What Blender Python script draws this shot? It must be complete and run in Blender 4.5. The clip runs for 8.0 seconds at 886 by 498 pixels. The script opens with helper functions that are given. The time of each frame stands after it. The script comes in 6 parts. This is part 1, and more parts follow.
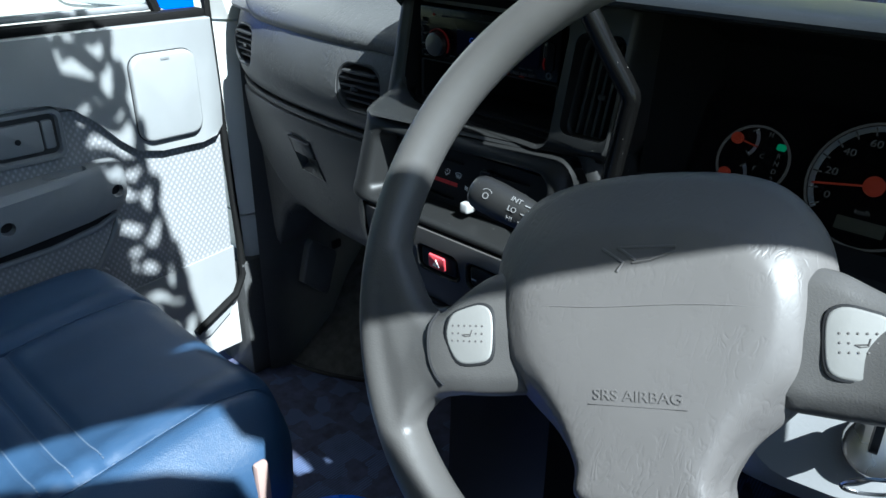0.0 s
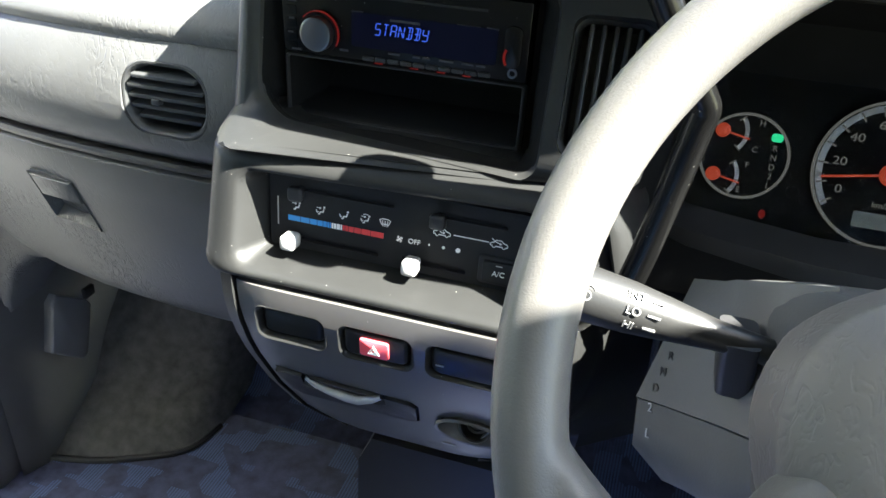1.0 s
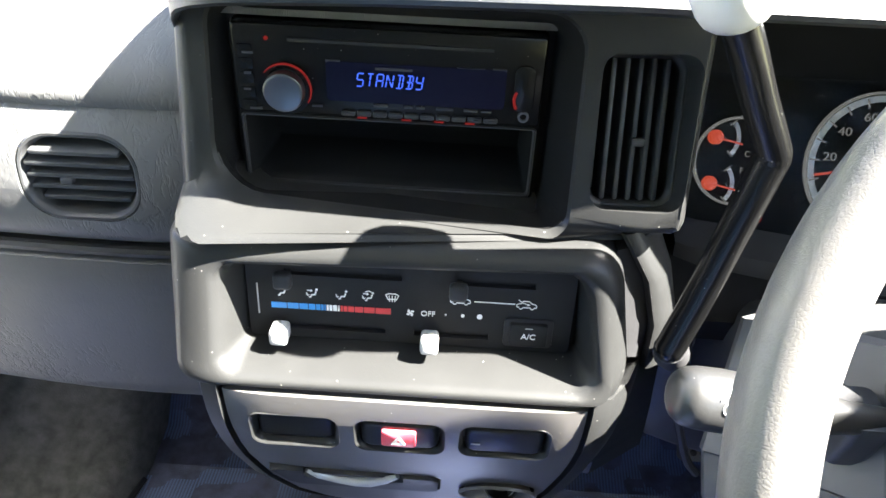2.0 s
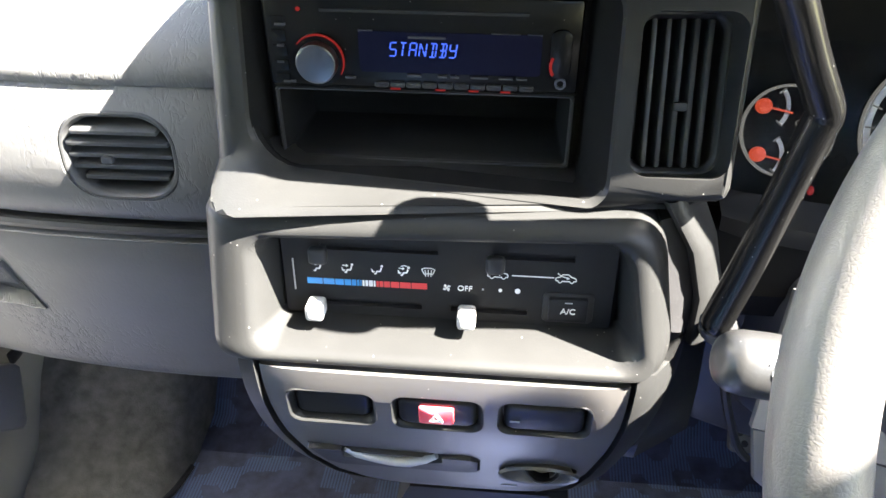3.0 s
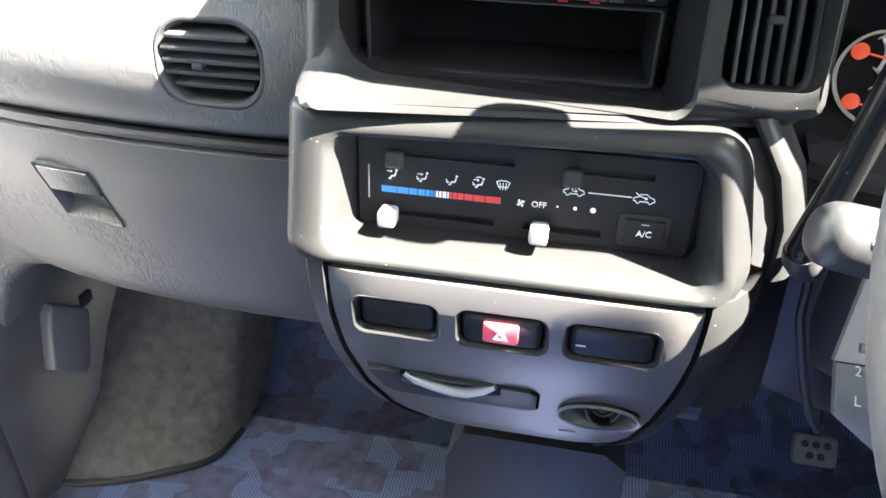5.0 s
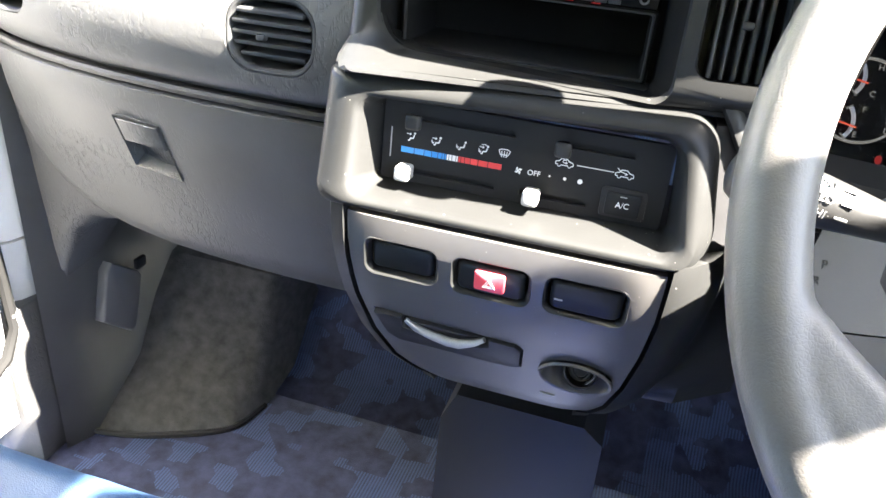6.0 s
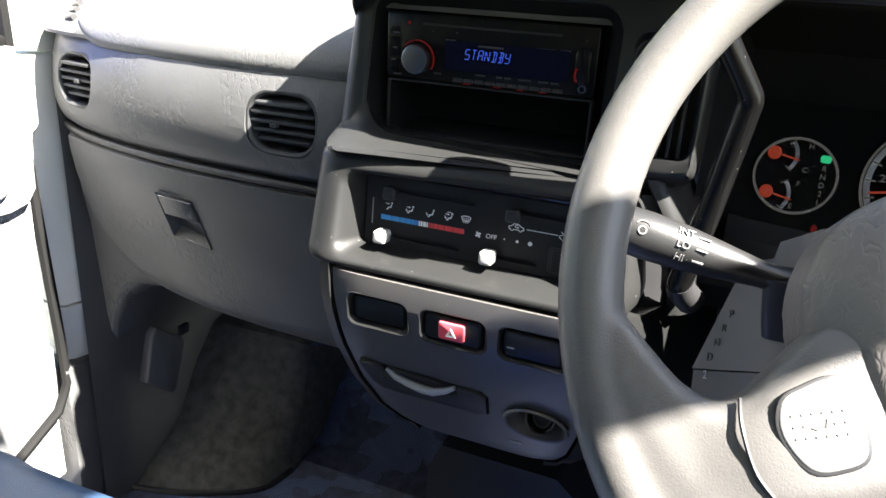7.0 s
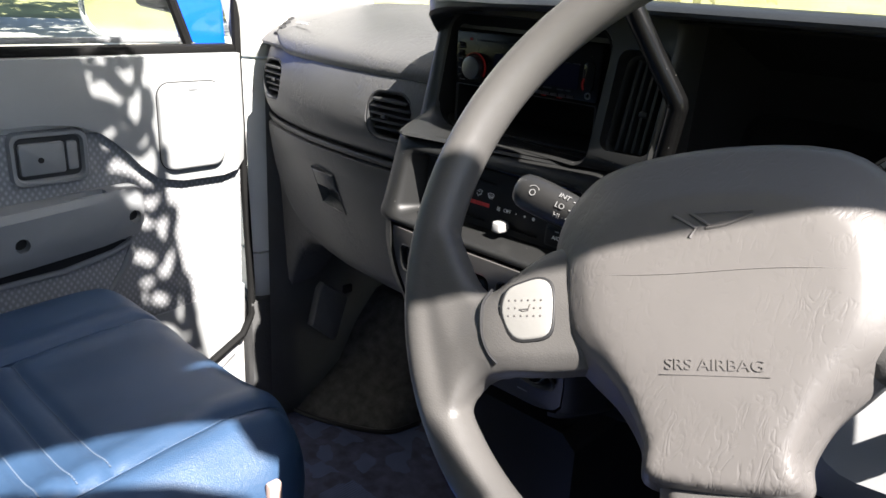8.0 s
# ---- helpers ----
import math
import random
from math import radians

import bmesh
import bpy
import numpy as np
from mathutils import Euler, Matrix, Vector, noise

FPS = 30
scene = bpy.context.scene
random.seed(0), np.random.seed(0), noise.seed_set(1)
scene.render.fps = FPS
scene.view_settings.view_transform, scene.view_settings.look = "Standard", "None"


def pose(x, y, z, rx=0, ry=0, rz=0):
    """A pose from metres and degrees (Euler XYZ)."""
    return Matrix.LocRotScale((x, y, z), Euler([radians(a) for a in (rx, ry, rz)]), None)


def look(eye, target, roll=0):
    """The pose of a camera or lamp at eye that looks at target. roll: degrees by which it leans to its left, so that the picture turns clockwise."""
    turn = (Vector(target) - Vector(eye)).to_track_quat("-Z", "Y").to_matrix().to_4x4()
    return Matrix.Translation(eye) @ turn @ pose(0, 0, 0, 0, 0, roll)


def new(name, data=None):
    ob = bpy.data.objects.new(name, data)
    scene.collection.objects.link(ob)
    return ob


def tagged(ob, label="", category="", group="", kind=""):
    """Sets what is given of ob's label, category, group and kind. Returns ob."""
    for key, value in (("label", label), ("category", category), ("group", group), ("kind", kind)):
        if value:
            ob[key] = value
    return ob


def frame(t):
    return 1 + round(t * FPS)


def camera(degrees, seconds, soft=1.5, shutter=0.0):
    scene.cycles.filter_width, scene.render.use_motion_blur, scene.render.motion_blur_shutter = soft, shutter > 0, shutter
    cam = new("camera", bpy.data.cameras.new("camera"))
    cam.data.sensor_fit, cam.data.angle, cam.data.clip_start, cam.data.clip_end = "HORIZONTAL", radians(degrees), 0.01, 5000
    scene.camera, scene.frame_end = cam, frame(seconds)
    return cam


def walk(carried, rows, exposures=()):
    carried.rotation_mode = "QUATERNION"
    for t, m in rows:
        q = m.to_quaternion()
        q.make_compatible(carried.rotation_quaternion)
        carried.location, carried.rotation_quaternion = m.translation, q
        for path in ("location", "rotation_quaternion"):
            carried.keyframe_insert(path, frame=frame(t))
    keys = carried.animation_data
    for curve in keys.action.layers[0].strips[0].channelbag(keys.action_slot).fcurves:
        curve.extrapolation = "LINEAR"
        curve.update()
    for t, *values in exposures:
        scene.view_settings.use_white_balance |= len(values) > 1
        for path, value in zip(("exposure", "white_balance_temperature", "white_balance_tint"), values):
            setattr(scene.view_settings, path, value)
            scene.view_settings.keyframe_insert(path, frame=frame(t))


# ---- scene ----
cam = camera(62.2, 8.0)
PATH = [
    (0, (0.466, -0.571, 0.904), (-0.746, 0.755, 0.026), 1.1),
    (0.3, (0.385, -0.525, 0.907), (-0.616, 0.895, -0.084), -0.1),
    (0.5, (0.325, -0.505, 0.898), (-0.435, 0.987, -0.196), 2.9),
    (0.8, (0.226, -0.489, 0.889), (-0.329, 1.133, -0.142), 3.6),
    (1, (0.169, -0.48, 0.885), (-0.29, 1.204, -0.091), 3.8),
    (1.2, (0.115, -0.468, 0.896), (-0.257, 1.205, -0.136), 3.1),
    (1.5, (0.067, -0.448, 0.904), (-0.157, 1.267, -0.102), 1.6),
    (1.7, (0.045, -0.411, 0.921), (0.007, 1.269, -0.164), 2.8),
    (2.8, (0.053, -0.406, 0.905), (-0.054, 1.262, -0.194), 0.5),
    (3, (0.052, -0.409, 0.902), (-0.109, 1.254, -0.197), -0.1),
    (3.5, (0.039, -0.422, 0.886), (-0.204, 1.268, -0.154), -0.3),
    (4, (0.031, -0.428, 0.856), (-0.237, 1.24, -0.215), 0.8),
    (4.5, (0.035, -0.439, 0.84), (-0.263, 1.237, -0.21), 1.1),
    (5, (0.047, -0.445, 0.84), (-0.27, 1.239, -0.192), 1.3),
    (5.2, (0.053, -0.448, 0.841), (-0.265, 1.217, -0.22), 1.7),
    (6.3, (0.123, -0.55, 0.814), (-0.413, 1.2, 0.006), 5.2),
    (6.5, (0.139, -0.559, 0.822), (-0.433, 1.21, 0.086), 4.3),
    (7, (0.197, -0.573, 0.83), (-0.491, 1.168, 0.126), 3.4),
    (7.3, (0.246, -0.576, 0.823), (-0.538, 1.122, 0.116), 3.5),
    (7.5, (0.292, -0.587, 0.831), (-0.616, 1.031, 0.084), 3.1),
    (7.8, (0.384, -0.595, 0.839), (-0.718, 0.893, 0.083), 3.7),
    (8, (0.45, -0.6, 0.842), (-0.817, 0.791, 0.164), 3.5),
]
EXPOSURES = [(0, 1.75, 5350, 0), (0.5, 2.3, 5600, 4), (0.8, 3.4, 6150, 8), (1.0, 4.3, 6500, 4), (1.5, 4.95, 6450, 6), (3, 5.25, 6750, 10), (5, 5.6, 6750, 10), (6.5, 5.0, 6850, 10), (7, 3.8, 6600, 10), (7.5, 3.05, 6500, 10), (8, 2.35, 6500, 12)]
walk(cam, [(t, look(eye, target, roll)) for t, eye, target, roll in PATH], EXPOSURES)

# ---- world, sun, exposure ----
SUN_WAY = Vector((-1.0, 0.20, -1.20)).normalized()
world = bpy.data.worlds.new("world")
scene.world = world
world.use_nodes = True
wn = world.node_tree.nodes
sky = wn.new("ShaderNodeTexSky")
sky.sky_type = "NISHITA"
sky.sun_disc = False
sky.sun_elevation = math.asin(-SUN_WAY.z)
sky.sun_rotation = math.atan2(-SUN_WAY.x, -SUN_WAY.y)
world.node_tree.links.new(sky.outputs[0], wn["Background"].inputs[0])
wn["Background"].inputs[1].default_value = 0.06
sun = new("sun", bpy.data.lights.new("sun", "SUN"))
sun.data.energy, sun.data.angle, sun.data.color = 5.0, radians(0.6), (1.0, 0.95, 0.88)
sun.matrix_world = look((5, -3, 4), Vector((5, -3, 4)) + SUN_WAY)

# ---- materials ----


def mat(name, color, rough=0.5, metal=0.0, grain=0.0, scale=400.0, vary=0.15, wear=12.0, coat=0.0, kind="noise", glow=None, speck=0.0, spec=0.5):
    """A surface with large stains, fine grain and relief at real size."""
    m = bpy.data.materials.new(name)
    m.use_nodes = True
    n, link = m.node_tree.nodes, m.node_tree.links.new
    b = n["Principled BSDF"]
    b.inputs["Roughness"].default_value, b.inputs["Metallic"].default_value = rough, metal
    b.inputs["Coat Weight"].default_value, b.inputs["Specular IOR Level"].default_value = coat, spec
    at = n.new("ShaderNodeTexCoord")
    big = n.new("ShaderNodeTexNoise")
    big.inputs["Scale"].default_value, big.inputs["Detail"].default_value = wear, 5
    link(at.outputs["Object"], big.inputs["Vector"])
    ramp = n.new("ShaderNodeMapRange")
    ramp.inputs["From Min"].default_value, ramp.inputs["From Max"].default_value = 0.3, 0.7
    ramp.inputs["To Min"].default_value, ramp.inputs["To Max"].default_value = 1 - vary, 1 + vary
    link(big.outputs["Fac"], ramp.inputs["Value"])
    mix = n.new("ShaderNodeVectorMath")
    mix.operation = "SCALE"
    mix.inputs[0].default_value = color
    link(ramp.outputs[0], mix.inputs["Scale"])
    out = mix.outputs[0]
    if speck:
        dots = n.new("ShaderNodeTexVoronoi")
        dots.inputs["Scale"].default_value = 240
        link(at.outputs["Object"], dots.inputs["Vector"])
        near = n.new("ShaderNodeMapRange")
        near.inputs["From Min"].default_value, near.inputs["From Max"].default_value = 0.10, 0.05
        link(dots.outputs["Distance"], near.inputs["Value"])
        cells = n.new("ShaderNodeSeparateColor")
        link(dots.outputs["Color"], cells.inputs[0])
        few = n.new("ShaderNodeMapRange")
        few.inputs["From Min"].default_value, few.inputs["From Max"].default_value = 0.8, 0.97
        few.inputs["To Max"].default_value = speck
        link(cells.outputs[0], few.inputs["Value"])
        cut = n.new("ShaderNodeMath")
        cut.operation = "MULTIPLY"
        link(near.outputs[0], cut.inputs[0])
        link(few.outputs[0], cut.inputs[1])
        over = n.new("ShaderNodeMix")
        over.data_type = "RGBA"
        over.inputs[7].default_value = (0.6, 0.58, 0.55, 1)
        link(cut.outputs[0], over.inputs[0])
        link(out, over.inputs[6])
        out = over.outputs[2]
    link(out, b.inputs["Base Color"])
    rr = n.new("ShaderNodeMapRange")
    rr.inputs["To Min"].default_value, rr.inputs["To Max"].default_value = max(0.02, rough - 0.09), min(1, rough + 0.09)
    link(big.outputs["Fac"], rr.inputs["Value"])
    link(rr.outputs[0], b.inputs["Roughness"])
    if grain:
        if kind == "leather":
            tex = n.new("ShaderNodeTexVoronoi")
            tex.feature = "DISTANCE_TO_EDGE"
            warp = n.new("ShaderNodeTexNoise")
            warp.inputs["Scale"].default_value, warp.inputs["Detail"].default_value = scale * 0.35, 3
            link(at.outputs["Object"], warp.inputs["Vector"])
            add = n.new("ShaderNodeVectorMath")
            add.operation = "MULTIPLY_ADD"
            add.inputs[1].default_value = (2.5 / scale,) * 3
            link(warp.outputs["Color"], add.inputs[0])
            link(at.outputs["Object"], add.inputs[2])
            link(add.outputs[0], tex.inputs["Vector"])
            tex.inputs["Scale"].default_value = scale
            level = n.new("ShaderNodeMapRange")
            level.inputs["From Max"].default_value = 0.25
            link(tex.outputs["Distance"], level.inputs["Value"])
            out = level.outputs[0]
        elif kind == "wrinkle":
            lie = n.new("ShaderNodeMapping")
            lie.inputs["Rotation"].default_value, lie.inputs["Scale"].default_value = (0.0, radians(14), 0.0), (1.0, 0.4, 0.34)
            link(at.outputs["Object"], lie.inputs["Vector"])
            tex = n.new("ShaderNodeTexNoise")
            tex.inputs["Scale"].default_value, tex.inputs["Detail"].default_value = scale, 2
            tex.inputs["Distortion"].default_value = 0.7
            link(lie.outputs[0], tex.inputs["Vector"])
            half, fold, level = n.new("ShaderNodeMath"), n.new("ShaderNodeMath"), n.new("ShaderNodeMapRange")
            half.operation, fold.operation = "SUBTRACT", "ABSOLUTE"
            half.inputs[1].default_value, level.inputs["From Max"].default_value = 0.5, 0.075
            link(tex.outputs["Fac"], half.inputs[0])
            link(half.outputs[0], fold.inputs[0])
            link(fold.outputs[0], level.inputs["Value"])
            gaps, keep, both = n.new("ShaderNodeTexNoise"), n.new("ShaderNodeMapRange"), n.new("ShaderNodeMath")
            gaps.inputs["Scale"].default_value, both.operation = scale * 0.55, "MAXIMUM"
            keep.inputs["From Min"].default_value, keep.inputs["From Max"].default_value = 0.46, 0.58
            link(at.outputs["Object"], gaps.inputs["Vector"])
            link(gaps.outputs["Fac"], keep.inputs["Value"])
            link(level.outputs[0], both.inputs[0])
            link(keep.outputs[0], both.inputs[1])
            out = both.outputs[0]
        elif kind == "weave":
            waves = []
            for turn in (35, -35):
                lie = n.new("ShaderNodeMapping")
                lie.inputs["Rotation"].default_value = (radians(turn), 0, 0)
                link(at.outputs["Object"], lie.inputs["Vector"])
                w = n.new("ShaderNodeTexWave")
                w.bands_direction = "Y"
                w.inputs["Scale"].default_value, w.inputs["Distortion"].default_value = scale, 0.6
                link(lie.outputs[0], w.inputs["Vector"])
                waves.append(w)
            both = n.new("ShaderNodeMath")
            both.operation = "MULTIPLY"
            link(waves[0].outputs["Fac"], both.inputs[0])
            link(waves[1].outputs["Fac"], both.inputs[1])
            tone = n.new("ShaderNodeMix")
            tone.data_type = "RGBA"
            tone.inputs[6].default_value = (color[0] * 0.6, color[1] * 0.6, color[2] * 0.6, 1)
            link(both.outputs[0], tone.inputs[0])
            link(mix.outputs[0], tone.inputs[7])
            link(tone.outputs[2], b.inputs["Base Color"])
            out = both.outputs[0]
        elif kind == "tuft":
            patch = n.new("ShaderNodeTexVoronoi")
            patch.inputs["Scale"].default_value = 26
            patch.distance = "CHEBYCHEV"
            link(at.outputs["Object"], patch.inputs["Vector"])
            pick = n.new("ShaderNodeMapRange")
            pick.inputs["From Min"].default_value, pick.inputs["From Max"].default_value = 0.55, 0.6
            cells = n.new("ShaderNodeSeparateColor")
            link(patch.outputs["Color"], cells.inputs[0])
            link(cells.outputs[0], pick.inputs["Value"])
            w = n.new("ShaderNodeTexWave")
            w.inputs["Scale"].default_value, w.inputs["Distortion"].default_value = scale, 3.0
            w.inputs["Detail Scale"].default_value = 30
            link(at.outputs["Object"], w.inputs["Vector"])
            both = n.new("ShaderNodeMath")
            both.operation = "MULTIPLY"
            link(pick.outputs[0], both.inputs[0])
            link(w.outputs["Fac"], both.inputs[1])
            tone = n.new("ShaderNodeMix")
            tone.data_type = "RGBA"
            tone.inputs[7].default_value = (0.075, 0.115, 0.225, 1)
            link(both.outputs[0], tone.inputs[0])
            link(mix.outputs[0], tone.inputs[6])
            link(tone.outputs[2], b.inputs["Base Color"])
            tex = n.new("ShaderNodeTexNoise")
            tex.inputs["Scale"].default_value = 700
            link(at.outputs["Object"], tex.inputs["Vector"])
            out = tex.outputs["Fac"]
        else:
            tex = n.new("ShaderNodeTexNoise")
            tex.inputs["Scale"].default_value, tex.inputs["Detail"].default_value = scale, 3
            link(at.outputs["Object"], tex.inputs["Vector"])
            out = tex.outputs["Fac"]
        bump = n.new("ShaderNodeBump")
        bump.inputs["Strength"].default_value, bump.inputs["Distance"].default_value = grain, 0.0006
        link(out, bump.inputs["Height"])
        link(bump.outputs[0], b.inputs["Normal"])
        if kind == "wrinkle":
            where = n.new("ShaderNodeTexNoise")
            where.inputs["Scale"].default_value = 9
            link(at.outputs["Object"], where.inputs["Vector"])
            some = n.new("ShaderNodeMapRange")
            some.inputs["From Min"].default_value, some.inputs["From Max"].default_value = 0.42, 0.66
            some.inputs["To Min"].default_value, some.inputs["To Max"].default_value = grain * 0.2, grain * 1.6
            link(where.outputs["Fac"], some.inputs["Value"])
            link(some.outputs[0], bump.inputs["Strength"])
    if glow:
        b.inputs["Emission Color"].default_value, b.inputs["Emission Strength"].default_value = (*glow[0], 1), glow[1]
    return m


DASH = mat("dash_vinyl", (0.071, 0.0715, 0.0718), 0.45, spec=0.22, grain=0.46, scale=190, kind="wrinkle", vary=0.10)
POD = mat("pod_plastic", (0.0152, 0.0155, 0.0154), 0.42, spec=0.22, grain=0.12, scale=900, vary=0.10, speck=0.6)
PANEL = mat("panel_paint", (0.086, 0.082, 0.079), 0.36, metal=0.25, grain=0.06, scale=900, vary=0.08, speck=0.45)
BLACK = mat("black_plastic", (0.02, 0.02, 0.021), 0.45, spec=0.3, grain=0.1, scale=800, vary=0.2)
MATT = mat("matt_black_face", (0.014, 0.014, 0.015), 0.6, spec=0.2, grain=0.1, scale=900, vary=0.2)
GLOSS = mat("gloss_black", (0.006, 0.006, 0.006), 0.24, spec=0.13, vary=0.1, speck=0.35)
DARK = mat("dark_trim", (0.042, 0.043, 0.045), 0.4, spec=0.4, grain=0.15, scale=500, vary=0.2, speck=0.5)
WHEEL = mat("wheel_vinyl", (0.106, 0.0995, 0.0955), 0.42, spec=0.28, grain=0.22, scale=190, kind="wrinkle", vary=0.08)
RIMGRIP = mat("rim_vinyl", (0.078, 0.075, 0.072), 0.38, spec=0.32, grain=0.10, scale=620, kind="leather", vary=0.10)
SEAT = mat("seat_vinyl", (0.030, 0.062, 0.120), 0.40, spec=0.32, grain=0.22, scale=600, kind="leather", vary=0.12)
THREAD = mat("seat_thread", (0.075, 0.105, 0.155), 0.7, grain=0.3, scale=900)
DOOR = mat("door_vinyl", (0.27, 0.278, 0.281), 0.5, grain=0.12, scale=500, kind="leather", vary=0.05)
ARM = mat("armrest_vinyl", (0.22, 0.228, 0.236), 0.5, grain=0.15, scale=500, kind="leather", vary=0.08)
COVER = mat("column_cover", (0.060, 0.060, 0.060), 0.45, spec=0.2, grain=0.15, scale=500, vary=0.1)
QUAD = mat("shroud_plastic", (0.078, 0.077, 0.076), 0.45, spec=0.3, grain=0.12, scale=500, vary=0.08)
LIGHTTRIM = mat("pillar_trim", (0.58, 0.58, 0.56), 0.5, grain=0.08, scale=400, vary=0.06)
CLOTH = mat("grey_cloth", (0.38, 0.387, 0.40), 0.9, grain=0.9, scale=42, kind="weave", vary=0.08)
SEAL = mat("door_seal", (0.008, 0.008, 0.008), 0.7, spec=0.1, grain=0.3, scale=300)
CARPET = mat("blue_carpet", (0.045, 0.050, 0.092), 0.95, grain=1.0, scale=70, kind="tuft", vary=0.4, wear=50)
FELT = mat("grey_felt", (0.066, 0.065, 0.0615), 0.95, grain=1.0, scale=500, vary=0.4, wear=60)
KICK = mat("kick_plastic", (0.125, 0.126, 0.127), 0.45, spec=0.3, grain=0.12, scale=500, vary=0.1)
KNEE = mat("knee_plastic", (0.022, 0.022, 0.023), 0.45, spec=0.25, grain=0.12, scale=600, vary=0.15)
ROOF = mat("headliner", (0.42, 0.41, 0.39), 0.9, grain=0.4, scale=400)
BLUE = mat("blue_paint", (0.004, 0.10, 0.62), 0.25, coat=0.6, vary=0.05)
SILVER = mat("silver_knob", (0.42, 0.42, 0.41), 0.35, metal=0.2, grain=0.1, scale=400, vary=0.08)
METAL = mat("steel", (0.55, 0.55, 0.55), 0.28, metal=1.0, vary=0.1)
ROCKER = mat("glossy_rocker", (0.013, 0.013, 0.013), 0.3, spec=0.24, vary=0.1, speck=0.3)
RED = mat("red_button", (0.78, 0.09, 0.11), 0.25, vary=0.06)
BAND_BLUE = mat("blue_print", (0.03, 0.22, 0.55), 0.5, vary=0.04)
BAND_RED = mat("red_print", (0.55, 0.04, 0.04), 0.5, vary=0.04)
NEEDLE = mat("needle", (0.10, 0.012, 0.006), 0.5, spec=0.2, vary=0.04, glow=((1.0, 0.13, 0.06), 0.015))
WHITE = mat("white_print", (0.75, 0.75, 0.74), 0.6, vary=0.04)
GREYPRINT = mat("grey_print", (0.33, 0.33, 0.33), 0.6, vary=0.04)
HORN = mat("horn_button", (0.20, 0.197, 0.186), 0.45, grain=0.1, scale=400, vary=0.06)
SCREEN = mat("radio_screen", (0.004, 0.004, 0.010), 0.2, spec=0.15, vary=0.05, glow=((0.02, 0.03, 0.35), 0.0003))
LETTERS = mat("lit_letters", (0.02, 0.06, 0.3), 0.4, vary=0.02, glow=((0.06, 0.14, 1.0), 0.032))
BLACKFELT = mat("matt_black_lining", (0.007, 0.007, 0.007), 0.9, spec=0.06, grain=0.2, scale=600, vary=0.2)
STEEL_DIAL = mat("brushed_dial", (0.16, 0.16, 0.165), 0.32, metal=1.0, grain=0.1, scale=500, vary=0.1)
DIALPRINT = mat("dial_print", (0.03, 0.03, 0.029), 0.6, spec=0.1, vary=0.04, glow=((0.9, 0.9, 0.85), 0.0055))
RAIL = mat("rail_black", (0.0035, 0.0035, 0.0035), 0.24, spec=0.2, grain=0.1, scale=500, vary=0.3, speck=0.7)
VENT = mat("vent_plastic", (0.036, 0.037, 0.038), 0.4, spec=0.2, grain=0.08, scale=700, vary=0.15)
HOOD = mat("hood_vinyl", (0.016, 0.018, 0.020), 0.38, spec=0.4, grain=0.25, scale=500, vary=0.15, speck=0.4)
REAR = mat("rear_trim", (0.26, 0.26, 0.255), 0.9, grain=0.4, scale=300, vary=0.2)
STALK = mat("stalk_plastic", (0.016, 0.016, 0.016), 0.34, spec=0.35, grain=0.08, scale=700, vary=0.12, speck=0.3)
KNOB = mat("knob_plastic", (0.34, 0.34, 0.33), 0.3, spec=0.5, grain=0.06, scale=600, vary=0.08, speck=0.3)
STALKPRINT = mat("stalk_print", (0.15, 0.15, 0.15), 0.6, vary=0.05)
LAMP_GREEN = mat("green_lamp", (0.02, 0.35, 0.15), 0.4, vary=0.02, glow=((0.03, 0.9, 0.35), 0.032))
LAMP_RED = mat("red_lamp", (0.06, 0.005, 0.005), 0.4, spec=0.1, vary=0.02, glow=((1.0, 0.05, 0.04), 0.0055))
FAINT = mat("faint_print", (0.04, 0.04, 0.045), 0.6, spec=0.1, vary=0.04)
GRAVEL = mat("pale_gravel", (0.42, 0.412, 0.365), 0.95, grain=1.0, scale=60, vary=0.15, wear=0.6)
GRASS = mat("dry_grass", (0.27, 0.27, 0.11), 0.95, grain=1.0, scale=30, vary=0.5, wear=0.7)
LEAF = mat("leaves", (0.10, 0.13, 0.03), 0.7, vary=0.5, wear=2.0)
BARK = mat("bark", (0.10, 0.07, 0.05), 0.9, grain=1.0, scale=40, vary=0.3)


def clear(name, tint=(0.9, 0.92, 0.92), rough=0.0):
    m = bpy.data.materials.new(name)
    m.use_nodes = True
    n, link = m.node_tree.nodes, m.node_tree.links.new
    thru, shine, mixer, fres = n.new("ShaderNodeBsdfTransparent"), n.new("ShaderNodeBsdfGlossy"), n.new("ShaderNodeMixShader"), n.new("ShaderNodeFresnel")
    thru.inputs[0].default_value = (*tint, 1)
    shine.inputs["Roughness"].default_value = rough
    fres.inputs["IOR"].default_value = 1.06 if rough else 1.45
    link(fres.outputs[0], mixer.inputs[0])
    link(thru.outputs[0], mixer.inputs[1])
    link(shine.outputs[0], mixer.inputs[2])
    link(mixer.outputs[0], n["Material Output"].inputs[0])
    return m


GLASS = clear("window_glass")
LENS = clear("gauge_lens", (0.93, 0.93, 0.93), 0.03)
MIRROR = mat("mirror_glass", (0.75, 0.77, 0.75), 0.03, metal=1.0, vary=0.02)

# ---- building helpers ----


